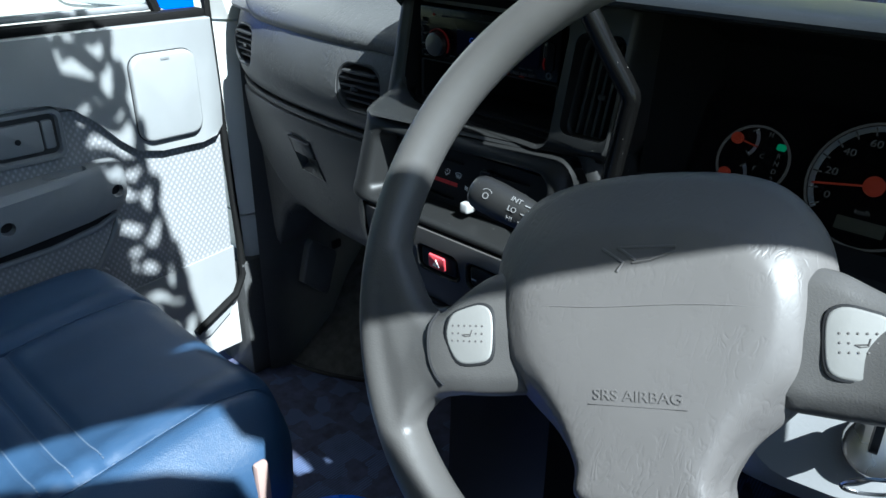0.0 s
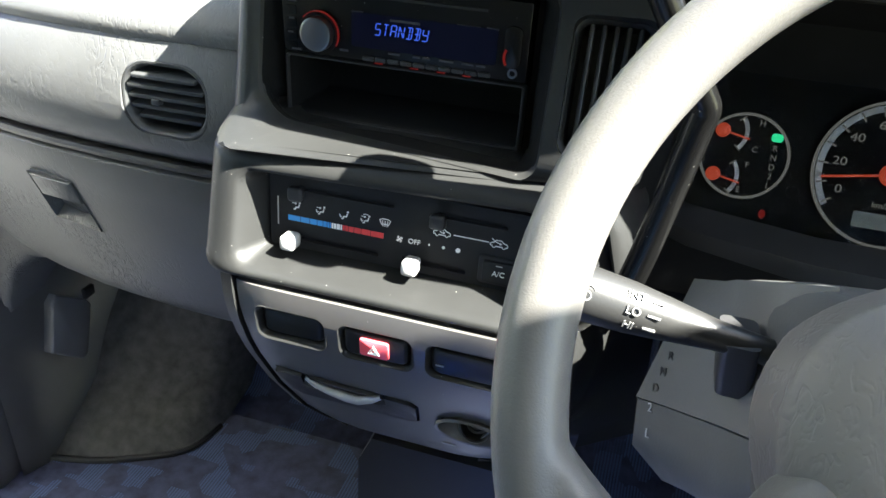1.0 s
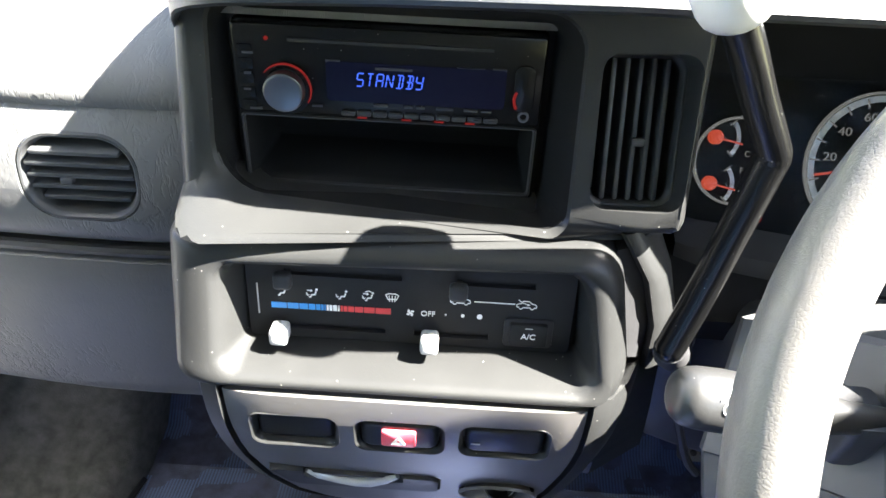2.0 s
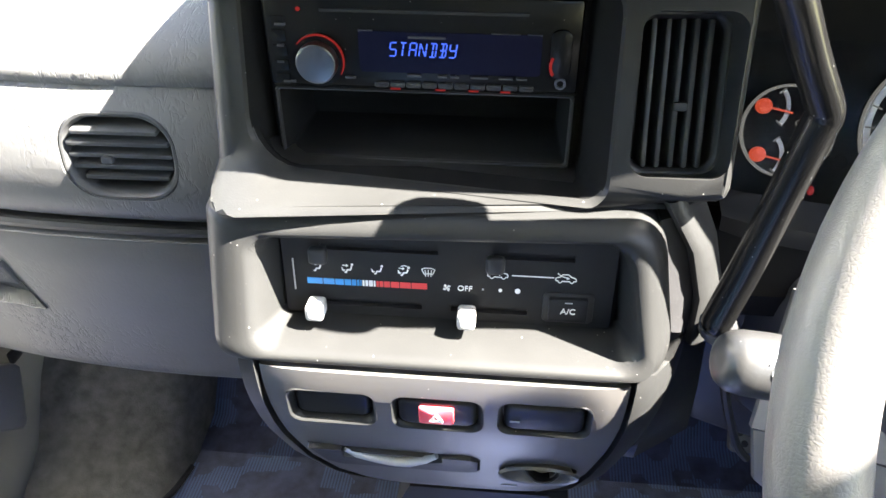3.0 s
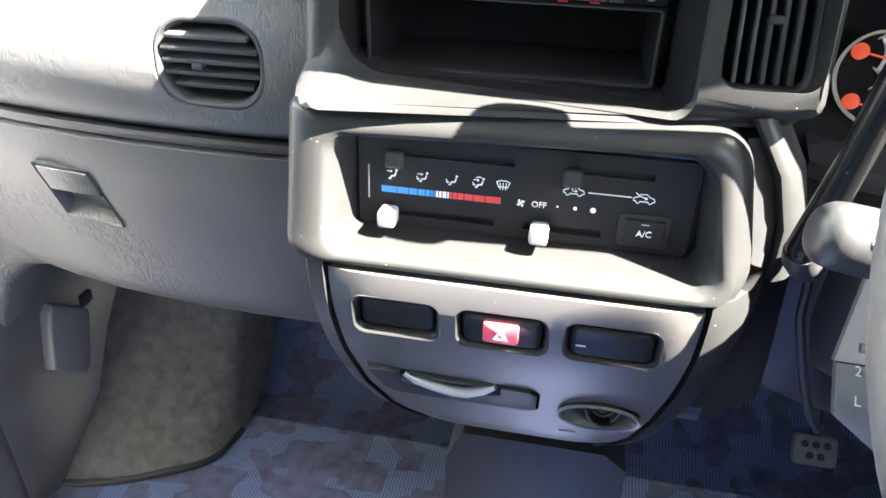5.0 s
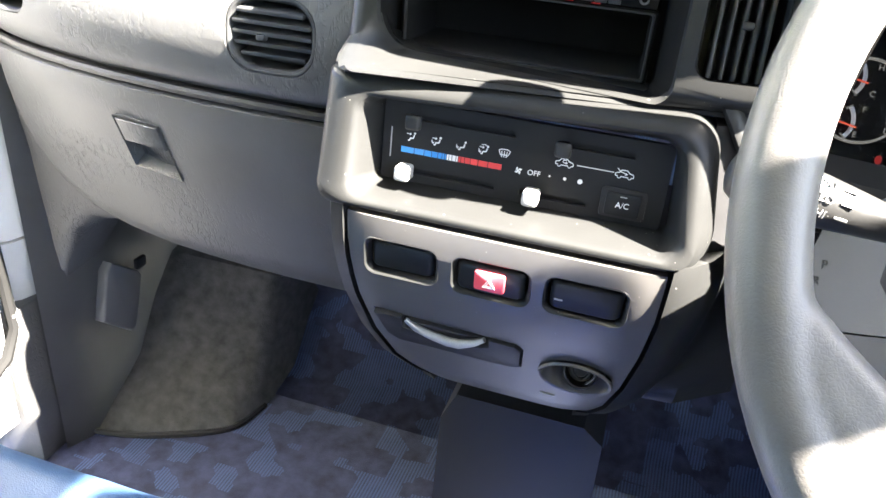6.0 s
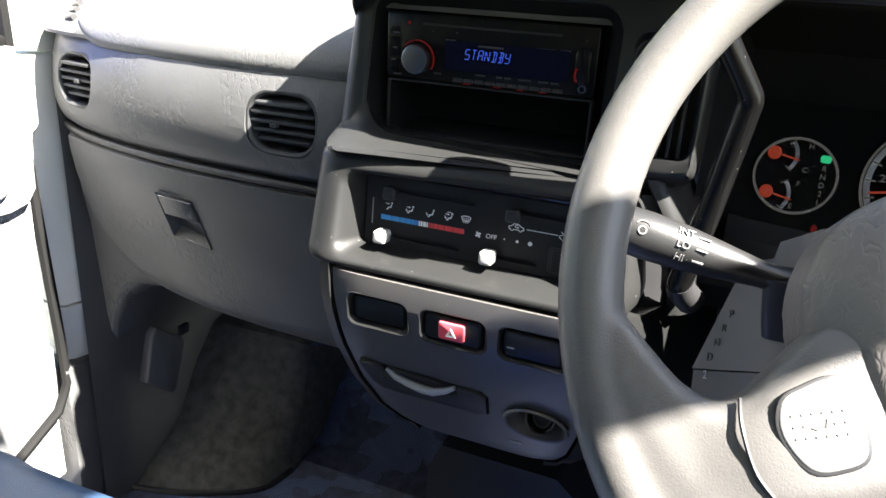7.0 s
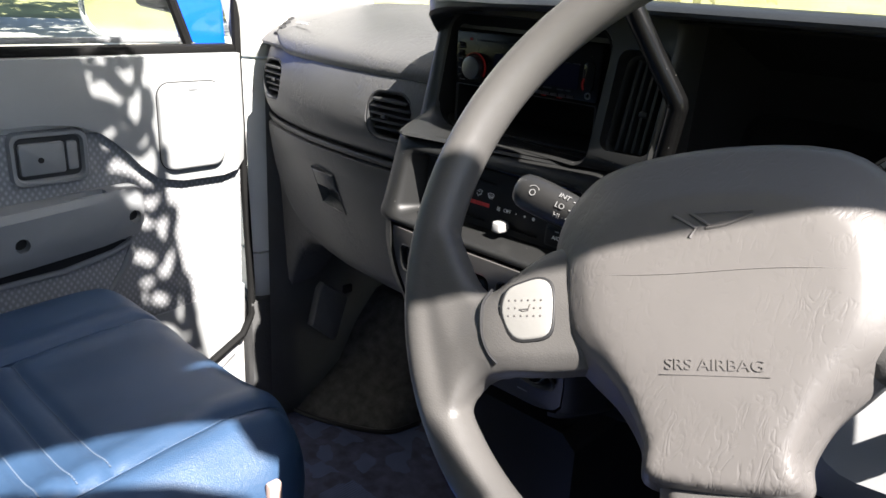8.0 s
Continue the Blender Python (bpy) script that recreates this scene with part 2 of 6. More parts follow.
def part(name, bm, material, parent=None, label=""):
    """Links a bmesh, made in world places, as one mesh object under its thing or part."""
    bmesh.ops.recalc_face_normals(bm, faces=bm.faces)
    data = bpy.data.meshes.new(name)
    bm.to_mesh(data)
    bm.free()
    for p in data.polygons:
        p.use_smooth = True
    data.set_sharp_from_angle(angle=radians(38))
    data.materials.append(material)
    ob = new(name, data)
    if parent is not None:
        ob.parent = parent
        if parent.type == "EMPTY":
            ob.matrix_parent_inverse = Matrix.Translation(-parent.location)
    if label:
        tagged(ob, label)
    return ob


def thing(name, base, label, category, group="", kind=""):
    ob = new(name)
    ob.empty_display_size = 0.05
    ob.location = base
    return tagged(ob, label, category, group, kind)


def block(lo, hi, bevel=0.0, seg=2, m=None, bm=None):
    """A box from corner to corner, with rounded edges; m turns it into its place."""
    own = bmesh.new()
    bmesh.ops.create_cube(own, size=1)
    lo, hi = Vector(lo), Vector(hi)
    for v in own.verts:
        v.co = Vector([(lo[i] + hi[i]) / 2 + v.co[i] * (hi[i] - lo[i]) for i in range(3)])
    if bevel:
        bmesh.ops.bevel(own, geom=own.edges[:], offset=bevel, segments=seg, profile=0.5, affect="EDGES")
    if m:
        own.transform(m)
    return merged(bm, own)


def merged(bm, own):
    if bm is None:
        return own
    data = bpy.data.meshes.new("tmp")
    own.to_mesh(data)
    own.free()
    bm.from_mesh(data)
    bpy.data.meshes.remove(data)
    return bm


def loft(loops, closed=True, cap0=False, cap1=False, bm=None):
    """A skin through rows of points; closed: each row is a ring."""
    own = bmesh.new()
    rows = [[own.verts.new(p) for p in row] for row in loops]
    for a, b in zip(rows, rows[1:]):
        n = len(a)
        for i in range(n if closed else n - 1):
            j = (i + 1) % n
            own.faces.new((a[i], a[j], b[j], b[i]))
    if cap0:
        own.faces.new(rows[0])
    if cap1:
        own.faces.new(rows[-1])
    return merged(bm, own)


def tube(points, radius, sides=12, bm=None, flat=1.0, caps=True):
    """A round bar along points; radius may be a list."""
    pts = [Vector(p) for p in points]
    rad = radius if isinstance(radius, (list, tuple)) else [radius] * len(pts)
    loops, side = [], None
    for i, p in enumerate(pts):
        way = (pts[min(i + 1, len(pts) - 1)] - pts[max(i - 1, 0)]).normalized()
        if side is None:
            side = way.orthogonal().normalized()
        side = (side - way * side.dot(way)).normalized()
        up = way.cross(side)
        loops.append([p + rad[i] * (math.cos(a) * side + flat * math.sin(a) * up) for a in (2 * math.pi * k / sides for k in range(sides))])
    return loft(loops, True, caps, caps, bm)


def curve(points, steps=8):
    """A smooth line through points."""
    pts = [Vector(p) for p in points]
    out = []
    for i in range(len(pts) - 1):
        a, b, c, d = pts[max(i - 1, 0)], pts[i], pts[i + 1], pts[min(i + 2, len(pts) - 1)]
        for k in range(steps):
            t = k / steps
            out.append(0.5 * ((2 * b) + (c - a) * t + (2 * a - 5 * b + 4 * c - d) * t * t + (3 * b - a - 3 * c + d) * t**3))
    return out + [pts[-1]]


def rring(x0, x1, z0, z1, r, seg=6):
    """The outline of a rectangle with rounded corners, in two measures; r: one radius, or those of the corners from low left, turning left."""
    rr = r if isinstance(r, (list, tuple)) else [r] * 4
    out = []
    for (cx, cz, a0), q in zip(((x0, z0, 180), (x1, z0, 270), (x1, z1, 0), (x0, z1, 90)), rr):
        ox, oz = cx + (q if cx == x0 else -q), cz + (q if cz == z0 else -q)
        for k in range(seg + 1):
            a = radians(a0 + 90 * k / seg)
            out.append((ox + q * math.cos(a), oz + q * math.sin(a)))
    return out


def prism(outline, depth, bevel=0.0, m=None, seg=2, bm=None):
    """A plate with an outline in its x and y, from z = 0 down to -depth; its upper rim rounded."""
    own = bmesh.new()
    n = len(outline)
    cx, cy = sum(p[0] for p in outline) / n, sum(p[1] for p in outline) / n
    size = max(math.hypot(p[0] - cx, p[1] - cy) for p in outline)
    loops = [[(x, y, -depth) for x, y in outline], [(x, y, -bevel) for x, y in outline]]
    for k in range(1, seg + 1 if bevel else 1):
        a = math.pi / 2 * k / seg
        s = 1 - bevel * (1 - math.cos(a)) / size
        loops.append([(cx + (x - cx) * s, cy + (y - cy) * s, -bevel + bevel * math.sin(a)) for x, y in outline])
    own = loft(loops, True, True, True)
    if m:
        own.transform(m)
    return merged(bm, own)


def facing(x, y, z, tilt=0.0, turn=0.0, roll=0.0):
    """A pose whose x runs along the car's width, y up and z towards the rear; tilt leans its top forward."""
    return pose(x, y, z) @ pose(0, 0, 0, 0, 0, turn) @ pose(0, 0, 0, 90 - tilt, 0, 0) @ pose(0, 0, 0, 0, 0, roll)


def text(name, words, size, m, material, parent, label="", squeeze=1.0, depth=0.0003):
    """Letters as a mesh, middle at the pose's origin."""
    c = bpy.data.curves.new(name, "FONT")
    c.body, c.size, c.align_x, c.align_y, c.extrude = words, size, "CENTER", "CENTER", depth
    tmp = bpy.data.objects.new(name, c)
    data = bpy.data.meshes.new_from_object(tmp)
    bpy.data.objects.remove(tmp)
    data.transform(m @ Matrix.Diagonal((squeeze, 1, 1, 1)))
    data.materials.clear()
    data.materials.append(material)
    ob = new(name, data)
    ob.parent = parent
    if parent.type == "EMPTY":
        ob.matrix_parent_inverse = Matrix.Translation(-parent.location)
    if label:
        tagged(ob, label)
    return ob


def carve(ob, cutter):
    """Cuts a closed form out of a part."""
    bmesh.ops.recalc_face_normals(cutter, faces=cutter.faces)
    data = bpy.data.meshes.new("cutter")
    cutter.to_mesh(data)
    cutter.free()
    tool = new("cutter", data)
    mod = ob.modifiers.new("cut", "BOOLEAN")
    mod.operation, mod.solver, mod.object = "DIFFERENCE", "EXACT", tool
    done = bpy.data.meshes.new_from_object(ob.evaluated_get(bpy.context.evaluated_depsgraph_get()))
    ob.modifiers.clear()
    bpy.data.objects.remove(tool)
    material = ob.data.materials[0]
    ob.data = done
    done.materials.clear()
    done.materials.append(material)
    for p in done.polygons:
        p.use_smooth, p.material_index = True, 0
    done.set_sharp_from_angle(angle=radians(38))
    return ob


def melt(ob, voxel, rounds):
    """Runs touching forms of a part into one skin with soft fillets."""
    mod = ob.modifiers.new("skin", "REMESH")
    mod.mode, mod.voxel_size, mod.use_smooth_shade = "VOXEL", voxel, True
    soft = ob.modifiers.new("soft", "SMOOTH")
    soft.factor, soft.iterations = 0.5, rounds
    done = bpy.data.meshes.new_from_object(ob.evaluated_get(bpy.context.evaluated_depsgraph_get()))
    ob.modifiers.clear()
    material = ob.data.materials[0]
    ob.data = done
    done.materials.clear()
    done.materials.append(material)
    for p in done.polygons:
        p.use_smooth, p.material_index = True, 0
    return ob


def disc(r, depth, m, bevel=0.0, n=32, ry=None, bm=None):
    return prism([(r * math.cos(2 * math.pi * k / n), (ry or r) * math.sin(2 * math.pi * k / n)) for k in range(n)], depth, bevel, m, bm=bm)


def ring(r, width, depth, m, n=40, ry=None, a0=0.0, a1=360.0, bm=None):
    """A flat band round a middle, or a part of one between two angles."""
    q = (ry or r) / r
    span = [radians(a0 + (a1 - a0) * k / n) for k in range(n + 1)]
    loops = [[(f * math.cos(a), q * f * math.sin(a), z) for f, z in ((r, 0), (r - width, 0), (r - width, -depth), (r, -depth))] for a in span]
    own = loft(loops, True, a1 - a0 < 360, a1 - a0 < 360)
    bmesh.ops.remove_doubles(own, verts=own.verts, dist=1e-6)
    own.transform(m)
    return merged(bm, own)


def plate(x0, x1, y0, y1, depth, r, m, bevel=0.0, bm=None):
    """A plate with rounded corners."""
    return prism(rring(x0, x1, y0, y1, r, 4), depth, bevel, m, bm=bm)


def lerp(table, x):
    return float(np.interp(x, [a for a, _ in table], [b for _, b in table]))


# ---- shell of the cabin ----
FLOOR = 0.05
bm = block((-0.75, -1.6, FLOOR - 0.04), (0.72, 0.75, FLOOR))
tagged(part("floor", bm, CARPET), "dark blue patterned carpet on the cabin floor", "floor", kind="structure")
prof = [(0.30, FLOOR + 0.004), (0.36, 0.07), (0.44, 0.16), (0.52, 0.30), (0.55, 0.45), (0.56, 0.79)]
bm = loft([[(x, y, z) for y, z in prof] for x in (-0.72, -0.3, 0.1, 0.70)], closed=False)
bmesh.ops.solidify(bm, geom=bm.faces[:], thickness=-0.03)
tagged(part("wall_front", bm, CARPET), "dark blue carpeted toe board below the dashboard", "bulkhead", kind="structure")
bm = block((-0.74, -1.62, 1.35), (0.555, -0.306, 1.39), 0.006)
block((0.545, -1.62, 1.352), (0.74, -0.86, 1.388), 0.006, bm=bm)
tagged(part("ceiling", bm, ROOF), "pale cloth headliner under the roof", "ceiling", kind="structure")
bm = block((-0.74, -1.66, FLOOR), (0.74, -1.60, 1.36))
tagged(part("wall_rear", bm, REAR), "plain grey trim closing the cabin behind", "wall", kind="structure")
bm = block((0.64, -1.6, FLOOR - 0.04), (0.70, 0.62, 0.70))
# unseen rear opening, added to let more fill light into the cabin
for lo, hi in (((0.645, -1.6, 0.70), (0.695, -1.52, 1.36)), ((0.645, -0.95, 0.70), (0.695, -0.80, 1.36)), ((0.645, -1.52, 1.28), (0.695, -0.95, 1.36)), ((0.645, -1.52, 0.70), (0.695, -0.95, 0.76))):
    block(lo, hi, bm=bm)
# unseen curved bar at the door opening's top, shaped to cast shadow edges
loft([[(x, y, z) for y, z in ((-0.405, 1.20), (-0.405, 1.235), (-0.42, 1.278), (-0.465, 1.31), (-0.525, 1.348), (-0.616, 1.389), (-0.86, 1.43), (-0.86, 1.47), (-0.50, 1.44), (-0.41, 1.40), (-0.38, 1.35), (-0.362, 1.30), (-0.345, 1.24), (-0.345, 1.20))] for x in (0.605, 0.62)], True, True, True, bm)
# unseen slanting bar in the window's front, added to shade wheel and dashboard
loft([[(x, y, z) for y, z in ((0.09, 0.66), (-0.292, 1.113), (-0.407, 1.259), (-0.44, 1.30), (-0.44, 1.375), (-0.39, 1.375), (-0.364, 1.34), (-0.25, 1.20), (0.16, 0.70))] for x in (0.645, 0.68)], True, True, True, bm)
block((0.645, 0.16, 0.70), (0.695, 0.75, 0.80), bm=bm)
# second, lower unseen bar, added to bound the sun patch on the seat
loft([[(x, y, z) for y, z in ((-0.66, 1.385), (-0.635, 1.37), (-0.586, 1.33), (-0.509, 1.278), (-0.451, 1.222), (-0.432, 1.15), (-0.43, 1.08), (-0.47, 1.08), (-0.50, 1.16), (-0.56, 1.22), (-0.64, 1.27), (-0.70, 1.31))] for x in (0.655, 0.667)], True, True, True, bm)
tagged(part("wall_right", bm, DOOR), "pale grey side of the cabin with openings and added shadow-casting bars", "wall", kind="structure")
# unseen cut-outs along the windscreen top, added to break up sunlight on the far door
random.seed(11)
bm = bmesh.new()
for k in range(20):
    x = -0.14 + 0.029 * k + random.uniform(-0.009, 0.009)
    a, g = -0.300 + random.uniform(-0.006, 0.006), random.uniform(0.6, 1.5)
    c = [(x, a - 0.012, 1.352), (x + 0.010 * g, a + 0.024, 1.350), (x + 0.024 * g, a + 0.046, 1.346), (x + 0.008 * g, a + 0.066, 1.343), (x - 0.016 * g, a + 0.074, 1.342)]
    tube(curve(c, 4), [0.004 + 0.0055 * g * abs(math.sin(i * 0.3 + k)) for i in range(17)], 6, bm)
    if random.random() < 0.6:
        tube(curve([(x + 0.020, a, 1.351), (x - 0.002, a + 0.03 * g, 1.348), (x - 0.016 * g, a + 0.052, 1.345)], 4), [0.003 + 0.004 * math.sin(i * 0.35) for i in range(9)], 6, bm)
tube([(-0.30, -0.230, 1.342), (0.50, -0.226, 1.342)], 0.005, 6, bm)
tagged(part("trim_shade_cutouts", bm, BLACK), "unseen black cut-outs at the windscreen top, added to dapple the far door", "banner", kind="structure")
bm = block((-0.70, -1.6, FLOOR - 0.04), (-0.64, -0.80, 1.36))
block((-0.70, -0.80, 1.27), (-0.64, -0.20, 1.36), bm=bm)
tagged(part("wall_left", bm, DOOR), "pale grey side of the cabin behind the door", "wall", kind="structure")
out = [(-0.612, 0.070), (-0.60, 0.062), (-0.588, 0.075), (-0.575, 0.13), (-0.60, 0.30), (-0.68, 0.30), (-0.69, 0.08)]
bm = loft([[(x - 0.010 - 0.012 * (0.378 - z) / 0.1 * (x > -0.65), y - 0.003 + 0.012 * max(0, 0.33 - z) / 0.045 * (y < 0.1), z) for x, y in out] for z in (0.285, 0.30, 0.33, 0.378)], True, True, True)
up = [(x - 0.010 * (x > -0.65), y - 0.003) for x, y in out]
loft([[(x, y, 0.382) for x, y in up], [(x - 0.006, y - 0.002, 0.55) for x, y in up], [(x - 0.012, y, 0.709) for x, y in up]], True, True, True, bm)
tagged(part("trim_pillar_lower", bm, LIGHTTRIM), "pale plastic trim of the front pillar beside the door", "pillar trim", kind="structure")
bm = loft([[(-0.632, 0.062, 0.714), (-0.602, 0.085, 0.714), (-0.60, 0.40, 0.714), (-0.68, 0.40, 0.714)], [(-0.63, 0.01, 0.90), (-0.60, 0.03, 0.90), (-0.61, 0.24, 0.92), (-0.68, 0.22, 0.92)], [(-0.61, -0.33, 1.36), (-0.59, -0.31, 1.36), (-0.61, -0.22, 1.37), (-0.68, -0.22, 1.37)]], True, True, True)
tagged(part("trim_pillar_upper", bm, LIGHTTRIM), "pale plastic trim of the windscreen pillar", "pillar trim", kind="structure")
bm = block((-0.70, 0.052, FLOOR), (-0.594, 0.14, 0.292), 0.004)
tagged(part("trim_sill", bm, DASH), "dark grey trim at the foot of the pillar", "trim panel", kind="structure")
# seal between door and pillar
bm = tube([(-0.617, 0.052, 0.95), (-0.617, 0.055, 0.71), (-0.610, 0.056, 0.5), (-0.604, 0.058, 0.34), (-0.60, 0.056, 0.27), (-0.598, 0.035, 0.235), (-0.598, -0.05, 0.19)], 0.007, 8)
tagged(part("trim_door_seal", bm, SEAL), "black rubber seal round the door opening", "door seal", kind="structure")
bm = loft([[(-0.586, 0.085, z), (-0.572, 0.12, z), (-0.565, 0.20, z), (-0.56, 0.40, z), (-0.58, 0.60, z)] for z in (FLOOR, 0.20, 0.40, 0.66)], closed=False)
bmesh.ops.solidify(bm, geom=bm.faces[:], thickness=0.012)
tagged(part("trim_kick_panel", bm, KICK), "grey plastic kick panel beside the footwell", "trim panel", kind="structure")
# ---- dashboard ----
REACH = [(-0.63, 0.13), (-0.612, 0.108), (-0.60, 0.098), (-0.585, 0.086), (-0.56, 0.070), (-0.52, 0.05), (-0.45, 0.028), (-0.38, 0.014), (-0.30, 0.004), (-0.2, 0.0), (-0.10, 0.004), (0.7, 0.01)]
PADREACH = [(-0.62, 0.11), (-0.60, 0.082), (-0.585, 0.066), (-0.56, 0.054), (-0.52, 0.042), (-0.45, 0.027), (-0.38, 0.014), (-0.30, 0.004), (-0.2, 0.0), (-0.10, 0.004), (0.7, 0.01)]
XS = [-0.612, -0.603, -0.592, -0.58, -0.565, -0.54, -0.51, -0.47, -0.43, -0.38, -0.33, -0.28, -0.23, -0.18, -0.14, -0.10]


def sheet(profile, xs, thick=0.004, reach=REACH):
    own = loft([[(x, lerp(reach, x) + y, z) for y, z in profile] for x in xs], closed=False)
    bmesh.ops.recalc_face_normals(own, faces=own.faces)
    if thick:
        bmesh.ops.solidify(own, geom=own.faces[:], thickness=thick)
    return own


dash = thing("dashboard", (-0.2, 0.3, 0.42), "dark grey grained vinyl dashboard with a glove box", "dashboard")
TOP = [(0.55, 0.785), (0.40, 0.800), (0.28, 0.803), (0.20, 0.800), (0.13, 0.792), (0.075, 0.777), (0.035, 0.760), (0.020, 0.750), (0.0135, 0.744), (0.0145, 0.740), (0.06, 0.739)]
FACE = [(0.020, 0.745), (0.014, 0.738), (0.0095, 0.730), (0.0040, 0.715), (0.0, 0.70), (-0.0028, 0.68), (-0.0018, 0.66), (0.002, 0.648), (0.007, 0.639), (0.014, 0.6335), (0.034, 0.6315)]
GLOVE = [(0.034, 0.6235), (0.014, 0.6225), (0.0080, 0.619), (0.0070, 0.612), (0.0085, 0.603), (0.012, 0.592), (0.020, 0.565), (0.031, 0.53), (0.042, 0.50), (0.053, 0.47), (0.063, 0.44), (0.070, 0.427), (0.083, 0.419), (0.2, 0.414)]
part("top_pad", sheet(TOP, XS, reach=PADREACH), DASH, dash)
face = part("face_panel", sheet(FACE, XS), DASH, dash)
# airbag lid: a slightly proud cushion with a rounded lower corner
rows = []
for x, cut in ((-0.491, 0.024), (-0.489, 0.018), (-0.485, 0.0125), (-0.479, 0.0075), (-0.470, 0.0035), (-0.458, 0.0012), (-0.44, 0.0), (-0.39, 0.0), (-0.34, 0.0), (-0.28, 0.0), (-0.22, 0.0), (-0.17, 0.0), (-0.125, 0.0)):
    sink = 0.005 * (x < -0.490) + 0.0015 * (-0.490 < x < -0.488)
    pr = [(0.30, 0.808), (0.20, 0.8055), (0.13, 0.798), (0.075, 0.783), (0.037, 0.768 + cut * 0.3), (0.022, 0.760 + cut * 0.5), (0.0135, 0.752 + cut * 0.8), (0.0095, 0.744 + cut), (0.0088, 0.739 + cut), (0.0105, 0.7345 + cut), (0.019, 0.7315 + cut)]
    rows.append([(x, lerp(PADREACH, x) + y + sink * 0.3, z - sink) for y, z in pr])
bm = loft(rows, closed=False)
bmesh.ops.recalc_face_normals(bm, faces=bm.faces)
bmesh.ops.solidify(bm, geom=bm.faces[:], thickness=0.004)
lid = part("airbag_lid", bm, DASH, dash, "smooth grey airbag lid with an embossed mark")
AM = facing(-0.46, 0.068, 0.7765, 60, -8)
text("embossed_lettering", "SRS AIRBAG", 0.0065, AM, GREYPRINT, lid, depth=0.0008)
# air slots at the far end of the top
bm = bmesh.new()
for x, y, z in ((-0.535, 0.076, 0.7560), (-0.548, 0.094, 0.7625), (-0.562, 0.112, 0.7680), (-0.576, 0.130, 0.7725)):
    tube([(x - 0.008, y + 0.003, z), (x + 0.008, y - 0.002, z + 0.0035)], 0.0040, 8, bm)
part("defroster_slots", bm, BLACK, dash)
# glove box: lid with latch, set in a bay
GLOVEY = sorted((z, y) for y, z in GLOVE[2:])
FOOT = [(-0.562, 0.612), (-0.559, 0.58), (-0.554, 0.55), (-0.545, 0.52), (-0.53, 0.49), (-0.518, 0.475), (-0.486, 0.447), (-0.44, 0.432), (-0.38, 0.424), (-0.10, 0.419)]


def tuck(x, z):
    """How far the lower dashboard falls back at a height; it stands straighter at its door end."""
    return lerp(GLOVEY, z) * lerp([(-0.612, 0.15), (-0.57, 0.45), (-0.53, 0.75), (-0.45, 1.0)], x)


def lidcolumn(x):
    """The glove box lid at one place across: it ends in a rolled edge where its outline curves up."""
    low = lerp(FOOT, x)
    zs = [0.619 + (low - 0.619) * k / 12 for k in range(13)]
    col = [(0.034, 0.6235), (0.014, 0.6225)] + [(tuck(x, z), z) for z in zs] + [(tuck(x, low) + 0.0022, low - 0.0022), (tuck(x, low) + 0.012, low - 0.003)]
    edge = 0.010 if x < -0.5615 else 0.002 if x < -0.560 else 0.0
    return [(x, lerp(REACH, x) + y + edge, z) for y, z in col]


bm = loft([lidcolumn(x) for x in (-0.562, -0.561, -0.5585, -0.554, -0.549, -0.543, -0.535, -0.525, -0.51, -0.49, -0.465, -0.43, -0.38, -0.33, -0.28, -0.23, -0.18, -0.14, -0.10)], closed=False)
bmesh.ops.recalc_face_normals(bm, faces=bm.faces)
bmesh.ops.solidify(bm, geom=bm.faces[:], thickness=0.003)
glove = part("glove_box_lid", bm, DASH, dash, "dark grey grained glove box lid, closed")
BAYFOOT = [(-0.612, -0.20), (-0.592, -0.17), (-0.58, -0.13), (-0.565, -0.085), (-0.54, -0.035), (-0.51, -0.008), (-0.47, 0.0)]
bm = loft([[(x, lerp(REACH, x) + tuck(x, z) + 0.009, z + lerp(BAYFOOT, x) * max(0.0, min(1.0, (0.50 - z) / 0.08))) for z in (0.622, 0.612, 0.60, 0.58, 0.56, 0.54, 0.52, 0.50, 0.47, 0.44, 0.427, 0.419, 0.414)] for x in XS], closed=False)
bmesh.ops.recalc_face_normals(bm, faces=bm.faces)
bmesh.ops.solidify(bm, geom=bm.faces[:], thickness=0.004)
part("glove_box_bay", bm, DASH, dash)
# black tube along the lid's outline stands in for its shadow line
part("lid_edge_shade", tube([(x - 0.0005, lerp(REACH, x) + tuck(x, lerp(FOOT, x)) + 0.0062, lerp(FOOT, x) - 0.0030) for x in (-0.562, -0.5605, -0.559, -0.5565, -0.554, -0.55, -0.545, -0.538, -0.53, -0.518, -0.502, -0.486, -0.463, -0.44, -0.41)], [0.0032] * 10 + [0.0030, 0.0028, 0.0024, 0.002, 0.0014], 6), BLACK, dash)
# black tube added to paint the shaded line above the lid
part("lid_top_shade", tube([(x, lerp(REACH, x) + 0.0105, 0.6275) for x in XS], 0.0044, 8), BLACK, dash, "black strip added as the shade in the gap above the lid")
# black sheet behind the gap, its depth of shade put in as colour
part("lid_gap_shade", sheet([(0.032, 0.645), (0.032, 0.614)], XS), BLACK, dash)
GM = facing(-0.340, 0.0290, 0.560, -17, -3)
LATCH = [(-0.0385, 0.0295), (0.0115, 0.0270), (0.0190, -0.0330), (-0.0320, -0.0255)]
carve(glove, prism(LATCH, 0.05, 0, GM @ pose(0, 0, 0.02)))
